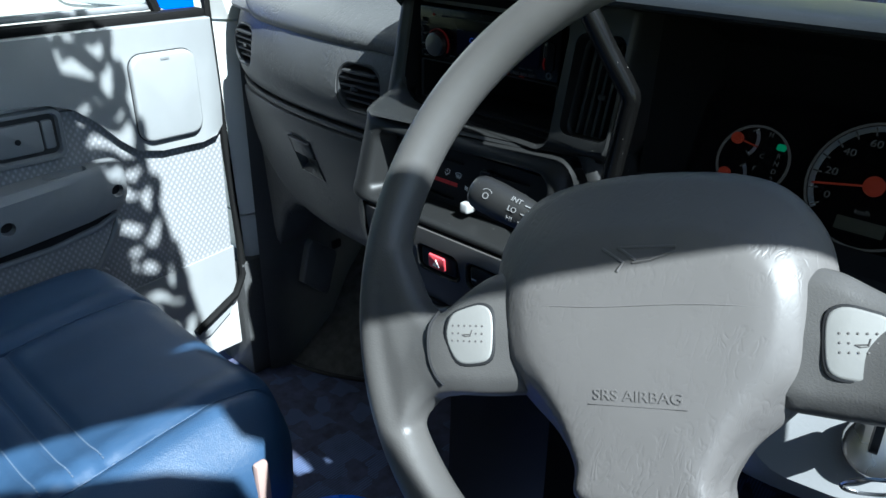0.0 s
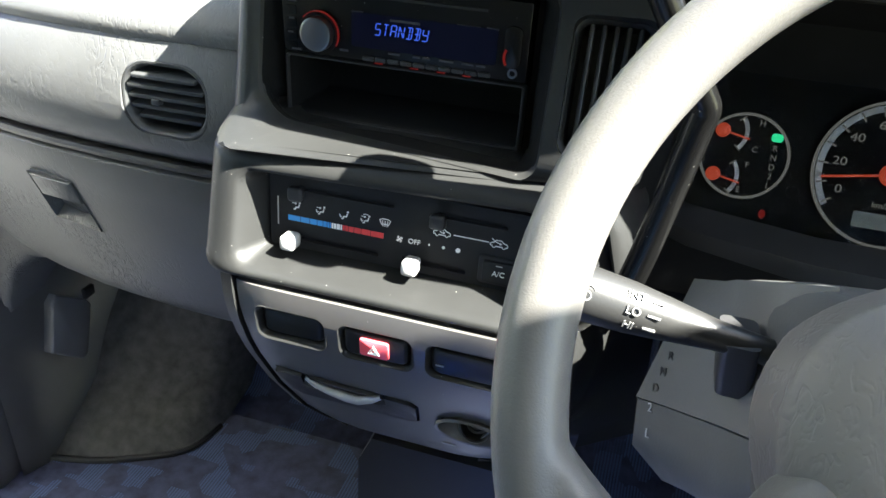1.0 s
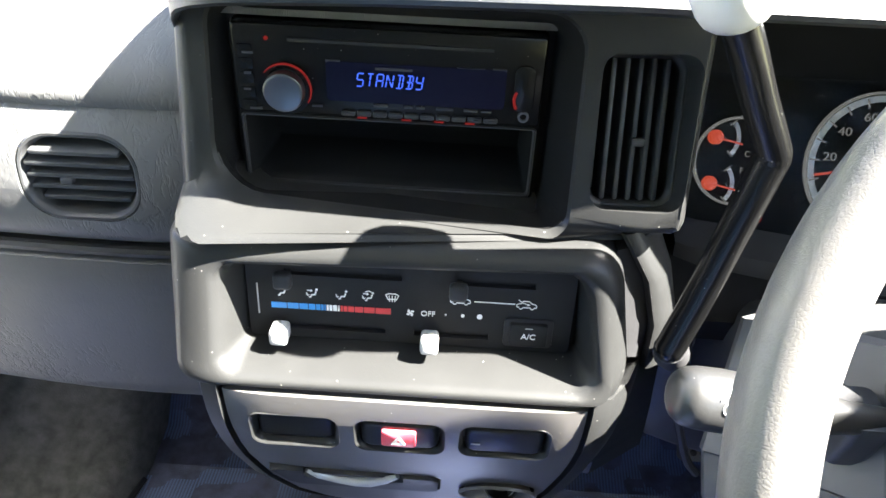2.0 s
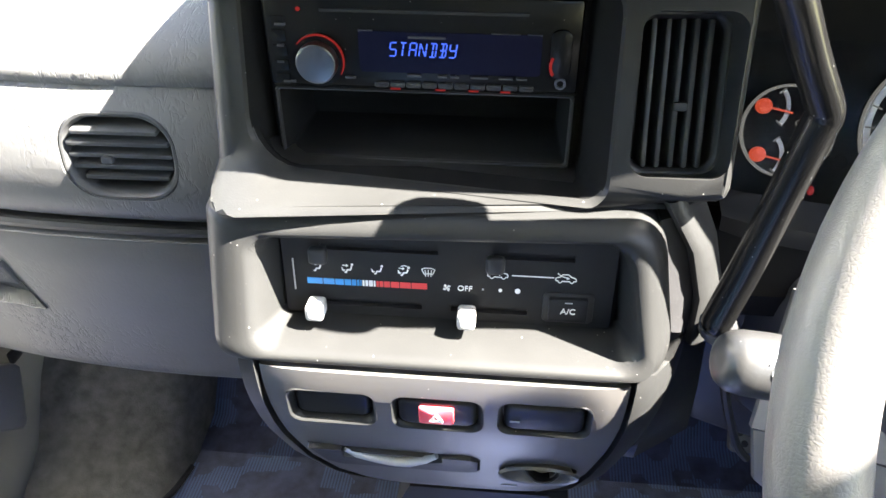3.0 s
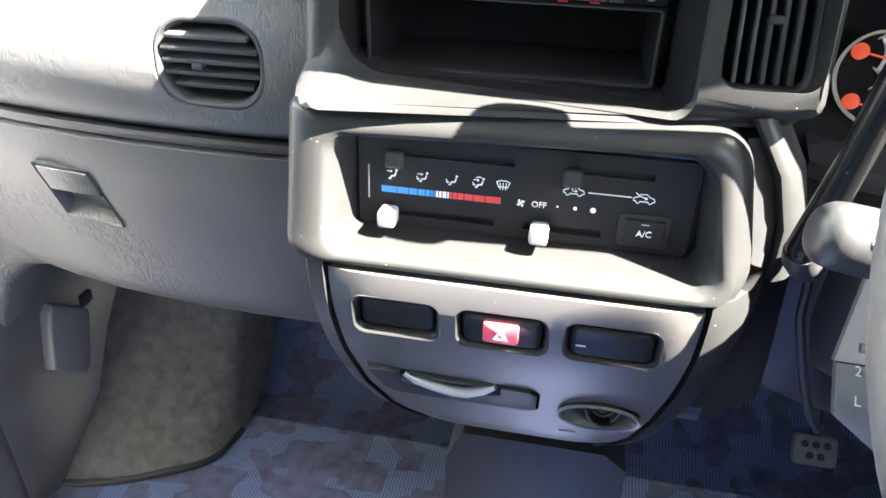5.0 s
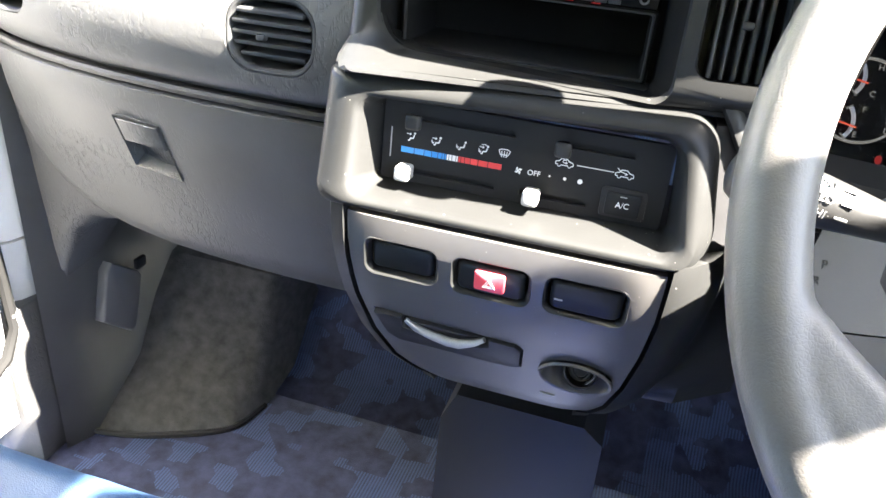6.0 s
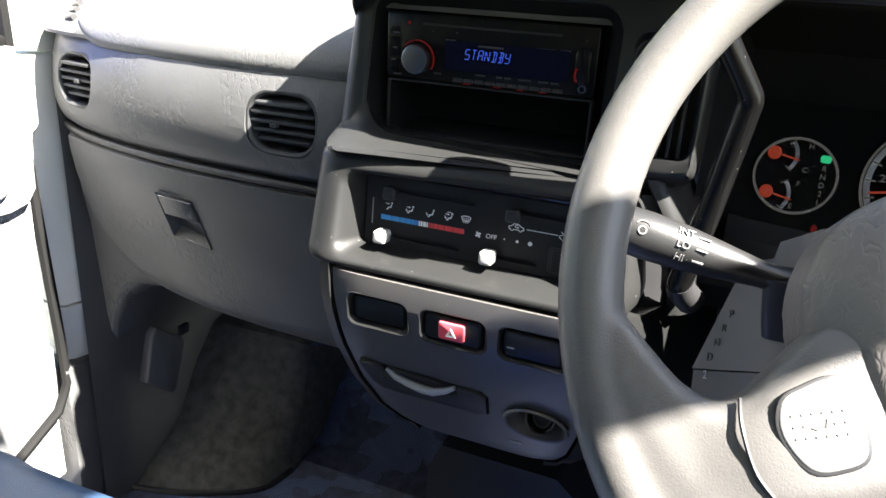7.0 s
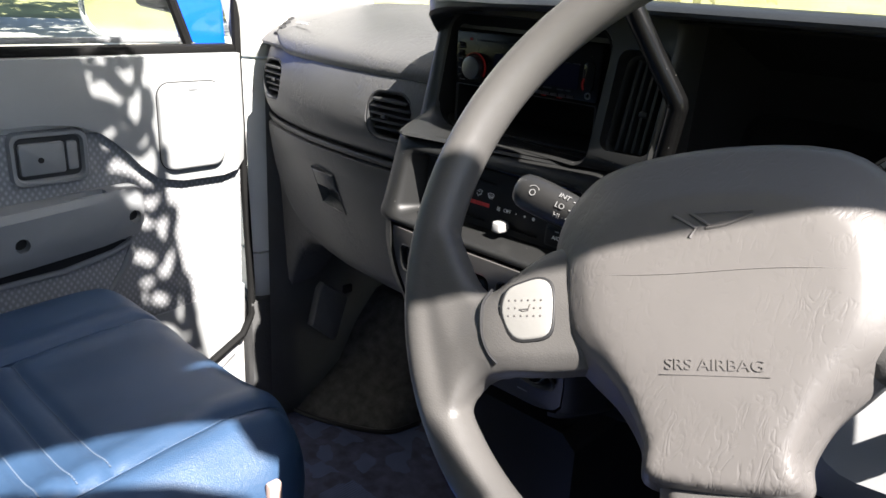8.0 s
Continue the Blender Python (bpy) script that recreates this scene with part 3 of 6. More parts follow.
part("latch_well", loft([[GM @ Vector((x * g, y * g + dy, z)) for x, y in LATCH] for g, dy, z in ((1.03, 0, 0.0005), (1.0, 0, -0.002), (0.93, 0.004, -0.012), (0.90, 0.008, -0.020))], True, False, True), DASH, glove)
part("latch_handle", prism([(-0.0368, 0.0280), (0.0100, 0.0256), (0.0131, 0.0010), (-0.0338, 0.0034)], 0.006, 0.0016, GM @ pose(0, 0, 0.0016)), DASH, glove, "dark grey pull latch")


def vent(m, w, h, r, count, upright, tabat, parent):
    """An air outlet: a rounded frame, a dark well, slats and a small tab."""
    v = tagged(new("air_vent"), "black air vent with slats and a small tab", "air vent", "air vents")
    v.empty_display_size, v.location = 0.02, m.translation
    o = rring(-w / 2, w / 2, -h / 2, h / 2, r, 8)

    def lp(g, z):
        return [m @ Vector((x * (1 + 2 * g / w), y * (1 + 2 * g / h), z)) for x, y in o]
    part("frame", loft([lp(0.0026, -0.006), lp(0.0026, -0.0006), lp(0.0016, 0.0008), lp(0.0, 0.0006), lp(-0.0016, -0.0012), lp(-0.0022, -0.004), lp(-0.003, -0.03)]), POD if upright else VENT, v)
    part("well", loft([lp(-0.001, -0.031), lp(-0.001, -0.034)], True, True, True), BLACK, v)
    for k in range(count):
        f = ((k + 1) / (count + 1) - 0.5) * 0.93
        if upright:
            half = h / 2 - 0.002 - max(0, abs(f * w) - (w / 2 - r)) ** 2 / r * 0.9
            b = block((f * w - 0.0016, -half, -0.022), (f * w + 0.0016, half, -0.0005), 0.0013, 2, m)
        else:
            half = w / 2 - 0.002 - max(0, abs(f * h) - (h / 2 - r)) ** 2 / r * 0.9
            b = block((-half, f * h - 0.0018, -0.022), (half, f * h + 0.0018, -0.0005), 0.0014, 2, m @ pose(0, 0, 0, 12))
        part("slat", b, VENT, v)
    part("tab", block((-0.004, -0.0025, -0.004), (0.004, 0.0025, 0.003), 0.0015, 2, m @ pose(*tabat, 0.0)), VENT, v)
    return v


V2, V1 = facing(-0.2, 0.0025, 0.689, 5, 1), facing(-0.502, 0.045, 0.694, 5, -9)
for m, w in ((V2, 0.074), (V1, 0.064)):
    carve(face, prism(rring(-w / 2 - 0.003, w / 2 + 0.003, -0.0305, 0.0305, 0.025, 8), 0.06, 0, m @ pose(0, 0, 0.03)))
vent(V2, 0.074, 0.056, 0.023, 5, False, (-0.008, -0.002), dash)
vent(V1, 0.064, 0.056, 0.023, 5, False, (0.002, -0.001), dash)

bm = loft([[(x, y + 0.01 * max(0, -0.09 - x), z) for y, z in ((0.002 + 0.07 * (x < -0.119) + 0.012 * (x > 0.17), 0.80 if x < 0.17 else top - 0.01), (0.006 - 0.09 * x, top - 0.006), (0.016 - 0.09 * x, top), (0.10, top - 0.004), (0.20, top - 0.02), (0.34, max(0.79, top - 0.044)), (0.56, 0.780))] for x, top in ((-0.126, 0.795), (-0.124, 0.812), (-0.117, 0.823), (-0.104, 0.831), (-0.06, 0.8355), (0.06, 0.838), (0.168, 0.838), (0.174, 0.834))], closed=False)
part("centre_top", bm, DASH, dash)
# driver's side of the dashboard: lower panel and hood over the instruments
KNEEY = [(0.200, 0.044), (0.215, 0.036), (0.24, 0.030), (0.30, 0.016), (0.50, 0.014), (0.64, 0.030)]
KNEEZ = [(0.200, 0.480), (0.203, 0.462), (0.212, 0.450), (0.24, 0.445), (0.30, 0.440), (0.64, 0.440)]
bm = loft([[(x, y + lerp(KNEEY, x), z if z > 0.5 else lerp(KNEEZ, x) + z) for y, z in ((0.02, 0.655), (-0.005, 0.645), (-0.012, 0.60), (-0.006, 0.54), (-0.002, 0.04), (0.000, 0.008), (0.004, 0.002), (0.07, 0.0))] for x in (0.200, 0.203, 0.207, 0.215, 0.24, 0.27, 0.30, 0.34, 0.45, 0.60, 0.64)], closed=False)
bmesh.ops.recalc_face_normals(bm, faces=bm.faces)
part("lower_panel", bm, KNEE, dash, "dark plastic knee panel under the instruments")
part("panel_ridge", tube(curve([(0.209, 0.006, 0.600), (0.2105, 0.002, 0.571), (0.2115, 0.0, 0.548), (0.2167, 0.0, 0.5296), (0.2236, 0.0, 0.5056), (0.2386, 0.002, 0.4656), (0.2525, 0.007, 0.4438)], 4), 0.0035, 8), KNEE, dash)


def arch(x):
    return -0.02 * max(0.0, (x - 0.40) / 0.24) ** 2


# one brow runs over radio, outlet and dials
BROWX = [-0.120, -0.116, -0.111, -0.105, -0.095, -0.08, -0.06, 0.0, 0.06, 0.12, 0.165, 0.19, 0.25, 0.32, 0.40, 0.46, 0.50, 0.53, 0.60, 0.64]
RIM = [(-0.120, -0.004), (-0.116, -0.016), (-0.111, -0.026), (-0.105, -0.035), (-0.095, -0.044), (-0.08, -0.050), (-0.06, -0.054), (0.0, -0.058), (0.12, -0.064), (0.5, -0.064), (0.64, -0.058)]
UNDER = [(-0.120, 0.790), (-0.116, 0.798), (-0.111, 0.8045), (-0.105, 0.809), (-0.095, 0.8135), (-0.08, 0.817), (-0.06, 0.8195), (0.0, 0.823), (0.12, 0.827), (0.64, 0.8275)]
rows = []
for x in BROWX:
    r, b = lerp(RIM, x), lerp(UNDER, x) + arch(x)
    t = max(b + 0.0115, min(0.8385, b + 0.030)) if x < -0.08 else b + 0.0115 + 0.004 * max(0.0, min(1.0, -x / 0.08))
    rows.append([(x, y, z) for y, z in ((0.55, 0.768), (0.30, 0.794), (0.12, t - 0.010), (r + 0.07, t + 0.0005), (r + 0.022, t + 0.0005), (r + 0.010, t - 0.0006), (r + 0.003, t - 0.003), (r, t - 0.0065), (r + 0.0008, b + 0.0022), (r + 0.004, b), (r + 0.02, b - 0.0005), (max(0.012, r + 0.025), b - 0.001), (0.03, b - 0.0012))])
bm = loft(rows, closed=False)
bmesh.ops.recalc_face_normals(bm, faces=bm.faces)
part("instrument_hood", bm, HOOD, dash, "dark grained brow over radio and instruments")
bm = loft([[(x, y, z + arch(x)) for y, z in ((-0.045, 0.8258), (0.03, 0.822), (0.105, 0.787), (0.114, 0.74), (0.118, 0.70))] for x in (0.176, 0.25, 0.32, 0.40, 0.46, 0.506)], closed=False)
bmesh.ops.recalc_face_normals(bm, faces=bm.faces)
bmesh.ops.solidify(bm, geom=bm.faces[:], thickness=0.002)
part("hood_lining", bm, BLACKFELT, dash)
bm = loft([[(0.1735, 0.012 - 0.03 * (0.83 - z), z), (0.178, 0.03, z), (0.190, 0.08, z), (0.204, 0.14, z)] for z in (0.62, 0.66, 0.70, 0.75, 0.80, 0.834)], closed=False)
part("hood_cheek", bm, BLACKFELT, dash)
part("hood_cheek", block((0.505, -0.075, 0.64), (0.515, 0.14, 0.834), 0.003), BLACKFELT, dash)
# shelf under the instruments
bm = loft([[(x, y, z) for y, z in ((0.12, 0.655), (0.06, 0.638), (0.02, 0.632), (-0.01, 0.628), (-0.018, 0.62), (-0.012, 0.60))] for x in (0.185, 0.25, 0.35, 0.5, 0.64)], closed=False)
part("instrument_shelf", bm, BLACKFELT, dash)

# ---- centre console ----


def slope(z):
    return lerp([(0.42, -0.025), (0.44, -0.038), (0.49, -0.060), (0.54, -0.080), (0.57, -0.0885), (0.595, -0.0905), (0.606, -0.088), (0.618, -0.083), (0.640, -0.0765), (0.660, -0.0705), (0.676, -0.0655), (0.682, -0.0645), (0.6895, -0.0672), (0.6915, -0.0655), (0.6925, -0.058), (0.695, -0.043), (0.70, -0.038), (0.72, -0.031), (0.78, -0.018), (0.83, -0.011)], z)


console = thing("centre_console", (0.02, 0.05, 0.42), "grey plastic centre console standing out of the dashboard", "console")


def ringpts(x0, x1, z0, z1, r, dy, flat=None, skew=0.0):
    return [(x, (slope(z) if flat is None else flat) + dy - skew * x, z) for x, z in rring(x0, x1, z0, z1, r)]


R4 = (0.03, 0.012, 0.02, 0.02)


def mouth(x0, x1, z0, z1, r, dy, skew):
    """The radio opening's outline on the console's slope; its lower edge falls to the driver's side."""
    out = []
    for x, z in rring(x0, x1, z0, z1, r):
        z += lerp([(-0.1, 0.0025), (0.107, -0.0015)], x) * lerp([(0.70, 1.0), (0.74, 0.0)], z)
        out.append((x, slope(z) + dy - skew * x, z))
    return out


K = 0.09
RS = (0.016, 0.02, 0.02, 0.034)
LIP = [(-0.13, -0.062), (-0.11, -0.068), (-0.09, -0.0715), (-0.06, -0.0708), (0.0, -0.0672), (0.05, -0.0630), (0.085, -0.0575), (0.11, -0.050), (0.14, -0.042), (0.18, -0.036)]


def flare(x, z):
    """How far the console's upper part stands out: a steep face that flares into a rolled lip at its foot."""
    rows = [(0.688, lerp(LIP, x) + 0.0045), (0.6895, lerp(LIP, x) + 0.001), (0.6912, lerp(LIP, x)), (0.693, lerp(LIP, x) + 0.0025), (0.696, min(-0.0555 + 0.10 * max(0, x) , -0.038)), (0.700, -0.0445 - 0.02 * x), (0.706, -0.037 - K * x), (0.72, -0.031 - K * x), (0.78, -0.018 - K * x), (0.84, -0.011 - K * x)]
    return lerp(rows, z)


def hem(x0, x1, z0, z1, r, dy):
    """A ring on the console's upper part, whose foot rises to the driver's side."""
    return [(x, flare(x, z) + dy, z + lerp([(-0.12, 0.0005), (0.10, 0.0020), (0.18, 0.003)], x) * lerp([(0.70, 1.0), (0.73, 0.0)], z)) for x, z in rring(x0, x1, z0, z1, r)]


bm = loft([hem(-0.122, 0.174, 0.6885, 0.838, RS, 0.09), hem(-0.122, 0.174, 0.6885, 0.838, RS, 0.014), hem(-0.1205, 0.173, 0.6885, 0.837, RS, 0.006), hem(-0.118, 0.171, 0.6895, 0.835, RS, 0.002), hem(-0.114, 0.169, 0.6912, 0.832, RS, 0.0), hem(-0.111, 0.168, 0.693, 0.829, RS, 0.0), hem(-0.107, 0.150, 0.6945, 0.822, R4, 0.0), mouth(-0.102, 0.109, 0.698, 0.816, R4, 0.0, K), mouth(-0.100, 0.107, 0.7, 0.814, R4, 0.004, K), mouth(-0.1025, 0.1095, 0.6985, 0.817, R4, 0.010, K), mouth(-0.1025, 0.1095, 0.6985, 0.817, R4, 0.09, K), hem(-0.122, 0.174, 0.6885, 0.838, RS, 0.09)])
bmesh.ops.remove_doubles(bm, verts=bm.verts, dist=1e-6)
surround = part("radio_surround", bm, POD, console)
V3 = facing(0.1425, -0.0185, 0.752, 17, 3)
carve(surround, prism(rring(-0.0255, 0.0255, -0.0430, 0.0430, 0.010, 6), 0.12, 0, V3 @ pose(0, 0, 0.04)))
vent(V3, 0.049, 0.084, 0.009, 5, True, (0.002, -0.006), console)
part("slot_line", block((-0.024, -0.0008, 0), (0.024, 0.0008, 0.001), m=facing(0.142, slope(0.705) - 0.0005, 0.703, 20, 2)), BLACK, console)
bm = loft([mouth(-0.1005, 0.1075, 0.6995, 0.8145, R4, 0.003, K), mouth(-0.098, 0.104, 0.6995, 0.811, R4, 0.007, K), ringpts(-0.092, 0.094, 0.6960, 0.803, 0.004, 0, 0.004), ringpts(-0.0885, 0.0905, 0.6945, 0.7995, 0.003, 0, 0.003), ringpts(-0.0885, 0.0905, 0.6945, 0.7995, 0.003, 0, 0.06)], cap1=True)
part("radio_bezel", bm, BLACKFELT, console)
# the body right of the heater frame, between it and the instruments
INNER = [(0.600, 0.1690), (0.606, 0.1685), (0.635, 0.168), (0.668, 0.1585), (0.688, 0.1465), (0.700, 0.1390)]
bm = loft([[(lerp(INNER, z) + dx, y, z) for dx, y in ((0.0, -0.020), (0.0, -0.040), (0.0008, -0.0440), (0.003, -0.0462), (0.007, -0.0452), (0.012, -0.0410), (0.017, -0.0340), (0.021, -0.022), (0.023, 0.03))] for z in (0.600, 0.607, 0.62, 0.635, 0.645, 0.655, 0.668, 0.678, 0.688, 0.694, 0.700)], closed=False)
part("side_strip", bm, POD, console)


def bezel(x0, x1, z0, zl, zr, r, dy, back=None):
    """A ring of the heater frame: its top rises and its driver's side leans in."""
    out = []
    for x, z in rring(x0, x1, z0, zl, r):
        u, w = (x - x0) / (x1 - x0), (z - z0) / (zl - z0)
        z += (zr - zl) * u * w
        x += lerp([(0.60, 0.010), (0.69, -0.004)], z) * max(0.0, (u - 0.6) / 0.4) * (1.0 if back is None else 0.5)
        soft = lerp([(0.0, 0.45), (0.25, 1.0)], w)
        out.append((x, (slope(z) if z < 0.676 else -0.0655 + 0.10 * (z - 0.676)) + dy * (soft if dy < 0.012 else 1.0) if back is None else back, z))
    return out


RC = (0.016, 0.026, 0.020, 0.006)
RI = (0.012, 0.012, 0.016, 0.012)
bm = loft([bezel(-0.124, 0.147, 0.600, 0.6905, 0.6945, RC, 0.12), bezel(-0.124, 0.147, 0.600, 0.6905, 0.6945, RC, 0.022), bezel(-0.1233, 0.1467, 0.6002, 0.690, 0.694, RC, 0.0155), bezel(-0.1205, 0.1452, 0.6006, 0.689, 0.693, RC, 0.0098), bezel(-0.116, 0.1425, 0.6014, 0.6868, 0.6915, RC, 0.0056), bezel(-0.110, 0.139, 0.6026, 0.684, 0.6893, RC, 0.0024), bezel(-0.104, 0.135, 0.6042, 0.6808, 0.687, RI, 0.0006), bezel(-0.0985, 0.1310, 0.6058, 0.678, 0.6848, RI, 0.0), bezel(-0.095, 0.1280, 0.6072, 0.6755, 0.6825, RI, 0.0014), bezel(-0.0928, 0.1262, 0.6082, 0.6740, 0.6808, RI, 0.005), bezel(-0.090, 0.124, 0.6092, 0.673, 0.679, RI, 0.010), bezel(-0.082, 0.1205, 0.6130, 0.671, 0.674, 0.004, 0, -0.044)])
part("heater_frame", bm, POD, console)
# black filler for the shade in the gap between the heater frame and the strip beside it
bm = loft([[(0.140, slope(z) + 0.022, z), (lerp(INNER, z) + 0.002, -0.040, z), (lerp(INNER, z) + 0.002, -0.015, z), (0.140, -0.015, z)] for z in (0.606, 0.62, 0.64, 0.66, 0.674, 0.688)], True, True, True)
part("side_gap_shade", bm, BLACK, console)
LOWX0 = [(0.43, -0.030), (0.435, -0.045), (0.45, -0.064), (0.48, -0.079), (0.52, -0.088), (0.56, -0.091), (0.597, -0.092)]
LOWX1 = [(0.43, 0.085), (0.435, 0.099), (0.45, 0.110), (0.48, 0.119), (0.52, 0.126), (0.56, 0.130), (0.597, 0.131)]
zs = [0.431, 0.435, 0.442, 0.45, 0.465, 0.48, 0.50, 0.52, 0.54, 0.56, 0.575, 0.588, 0.598]


def lowrow(z, dy):
    a, b = lerp(LOWX0, z), lerp(LOWX1, z)
    return [(a + (b - a) * k / 16, slope(z) + dy + 0.004 * (abs(k - 8) / 8) ** 8, z) for k in range(17)]


bm = loft([lowrow(z, 0.0) + lowrow(z, 0.012)[::-1] for z in zs], True, True, True)
switches = part("switch_panel", bm, PANEL, console, "grey metallic painted switch panel")
bm = loft([[(lerp(LOWX0, z) - 0.030, 0.06, z), (lerp(LOWX0, z) - 0.024, slope(z) + 0.026, z), (lerp(LOWX0, z) - 0.014, slope(z) + 0.006, z), (lerp(LOWX0, z) - 0.003, slope(z) + 0.002, z), (lerp(LOWX0, z) - 0.001, slope(z) + 0.05, z), (lerp(LOWX1, z) + 0.001, slope(z) + 0.05, z), (lerp(LOWX1, z) + 0.003, slope(z) + 0.002, z), (lerp(LOWX1, z) + 0.014, slope(z) + 0.006, z), (lerp(LOWX1, z) + 0.026, slope(z) + 0.022, z), (lerp(LOWX1, z) + 0.038, slope(z) + 0.048, z), (lerp([(0.422, 0.165), (0.606, 0.182)], z), 0.004, 0.438 + 0.913 * (z - 0.422)), (0.212, 0.036, 0.442 + 0.891 * (z - 0.422)), (0.212, 0.06, 0.442 + 0.891 * (z - 0.422))] for z in [0.422] + zs + [0.606]], True, True, True)
part("lower_body", bm, POD, console)

# ---- radio ----
radio = thing("car_radio", (0.001, 0.02, 0.745), "black car radio with a blue lit display", "radio")
part("front", block((-0.0872, -0.008, 0.7465), (0.0892, 0.05, 0.7985), 0.002, 2), GLOSS, radio)
RM = facing(0, -0.0085, 0, 0)
part("display", plate(-0.034, 0.068, 0.7565, 0.7795, 0.002, 0.002, RM @ pose(0, 0, 0.001)), SCREEN, radio, "dark blue glowing display")
STROKES = {"S": "abfgcd", "T": "aij", "A": "abcefg", "N": "bcefkl", "D": "abcdij", "B": "abcdijg", "Y": "bfgcd"}
SEGS = {"a": (-1, 2, 1, 2), "b": (1, 2, 1, 0), "c": (1, 0, 1, -2), "d": (-1, -2, 1, -2), "e": (-1, 0, -1, -2), "f": (-1, 2, -1, 0), "g": (-1, 0, 1, 0), "i": (0, 2, 0, 0), "j": (0, 0, 0, -2), "k": (-1, 2, 0, 0), "l": (0, 0, 1, -2)}
STROKES["S"] = "afgcd"
for k, letter in enumerate("STANDBY"):
    bm = bmesh.new()
    for s in STROKES[letter]:
        x0, z0, x1, z1 = SEGS[s]
        u, w = Vector((x0 * 0.0018 + z0 * 0.0003, 0, z0 * 0.0019)), Vector((x1 * 0.0018 + z1 * 0.0003, 0, z1 * 0.0019))
        o = Vector((-0.0145 + 0.0056 * k, -0.0101, 0.7700))
        tube([o + u.lerp(w, 0.1), o + u.lerp(w, 0.9)], 0.00042, 5, bm)
    part("display_letter", bm, LETTERS, radio, "glowing blue segment letter")
part("brand_mark", block((-0.006, -0.0102, 0.7762), (0.015, -0.0095, 0.7776)), FAINT, radio)
KM = facing(-0.057, -0.009, 0.763)
dial = part("volume_dial", disc(0.0116, 0.010, KM @ pose(0, 0, 0.0105), 0.0015), STEEL_DIAL, radio, "brushed steel volume dial")
bm = bmesh.new()
mid = bm.verts.new(KM @ Vector((0, 0, 0.0118)))
edge = [bm.verts.new(KM @ Vector((0.0100 * math.cos(math.pi * k / 30), 0.0100 * math.sin(math.pi * k / 30), 0.0107 + 0.00022 * (k % 2)))) for k in range(60)]
for k in range(60):
    bm.faces.new((mid, edge[k], edge[(k + 1) % 60]))
part("dial_face", bm, STEEL_DIAL, dial)
part("dial_ring", ring(0.0150, 0.0034, 0.004, KM @ pose(0, 0, 0.004)), GLOSS, dial)
part("dial_light", ring(0.0150, 0.0007, 0.002, KM @ pose(0, 0, 0.0045), a0=-30, a1=140), LAMP_RED, dial, "red lit ring")
for k in range(10):
    x = -0.022 + 0.0092 * k
    part("button", plate(x - 0.004, x + 0.004, 0.7475, 0.7505, 0.002, 0.0008, RM @ pose(0, 0, 0.0012), 0.0004), BLACK, radio)
    if k % 3 != 1:
        part("button_mark", block((x - 0.0016, -0.0104, 0.7486), (x + 0.0016, -0.0099, 0.7493)), FAINT, radio)
for x in (-0.014, 0.012, 0.031, 0.049):
    part("button_light", block((x - 0.0028, -0.0100, 0.7464), (x + 0.0028, -0.0088, 0.7471)), LAMP_RED, radio)
for x, z, w in ((-0.030, 0.7795, 0.004), (0.048, 0.7792, 0.008), (0.064, 0.7795, 0.004), (-0.003, 0.7545, 0.004), (0.013, 0.7545, 0.0025), (0.02, 0.7545, 0.0025), (0.034, 0.7545, 0.005), (0.049, 0.7545, 0.004), (0.058, 0.7545, 0.003), (-0.078, 0.782, 0.003), (-0.079, 0.770, 0.002), (-0.080, 0.7605, 0.002), (-0.076, 0.749, 0.0035), (-0.04, 0.7525, 0.003)):
    part("button_mark", block((x - w, -0.0094, z - 0.0006), (x + w, -0.0079, z + 0.0006)), FAINT, radio)
for z in (0.7835, 0.7755, 0.767, 0.7585, 0.7505):
    part("button", plate(-0.084, -0.0755, z - 0.0032, z + 0.0032, 0.002, 0.001, RM @ pose(0, 0, 0.0004), 0.0003), GLOSS, radio)
part("eject_lever", plate(0.0725, 0.0845, 0.7555, 0.783, 0.002, 0.005, RM @ pose(0, 0, 0.0015), 0.001), GLOSS, radio)
part("lever_light", ring(0.010, 0.0016, 0.001, facing(0.0825, -0.0105, 0.763), a0=150, a1=215, n=8), LAMP_RED, radio)
part("aux_jack", ring(0.0032, 0.0012, 0.002, facing(0.0795, -0.0095, 0.7525)), STEEL_DIAL, radio)
part("disc_slot", block((-0.055, -0.0092, 0.7895), (0.06, -0.007, 0.7912)), MATT, radio)
part("standby_lamp", disc(0.0012, 0.001, facing(-0.067, -0.0088, 0.7905)), LAMP_RED, radio)

# ---- storage pocket under the radio ----
pocket = thing("storage_pocket", (0.0, 0.03, 0.698), "empty matt black storage pocket below the radio", "storage pocket")
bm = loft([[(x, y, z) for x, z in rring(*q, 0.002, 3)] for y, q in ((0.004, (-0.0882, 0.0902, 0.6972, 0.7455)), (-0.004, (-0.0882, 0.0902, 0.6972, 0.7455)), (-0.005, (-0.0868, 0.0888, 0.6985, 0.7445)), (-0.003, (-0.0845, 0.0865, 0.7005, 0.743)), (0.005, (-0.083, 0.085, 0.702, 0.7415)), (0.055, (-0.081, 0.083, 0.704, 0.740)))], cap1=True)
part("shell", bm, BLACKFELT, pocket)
part("rim", loft([[(x, y, z) for x, z in rring(*q, 0.002, 3)] for y, q in ((-0.0045, (-0.0868, 0.0888, 0.6985, 0.7445)), (-0.0062, (-0.0862, 0.0882, 0.6991, 0.7439)), (-0.0062, (-0.0852, 0.0872, 0.7, 0.7432)), (-0.004, (-0.0845, 0.0865, 0.7005, 0.743)))]), BLACK, pocket)

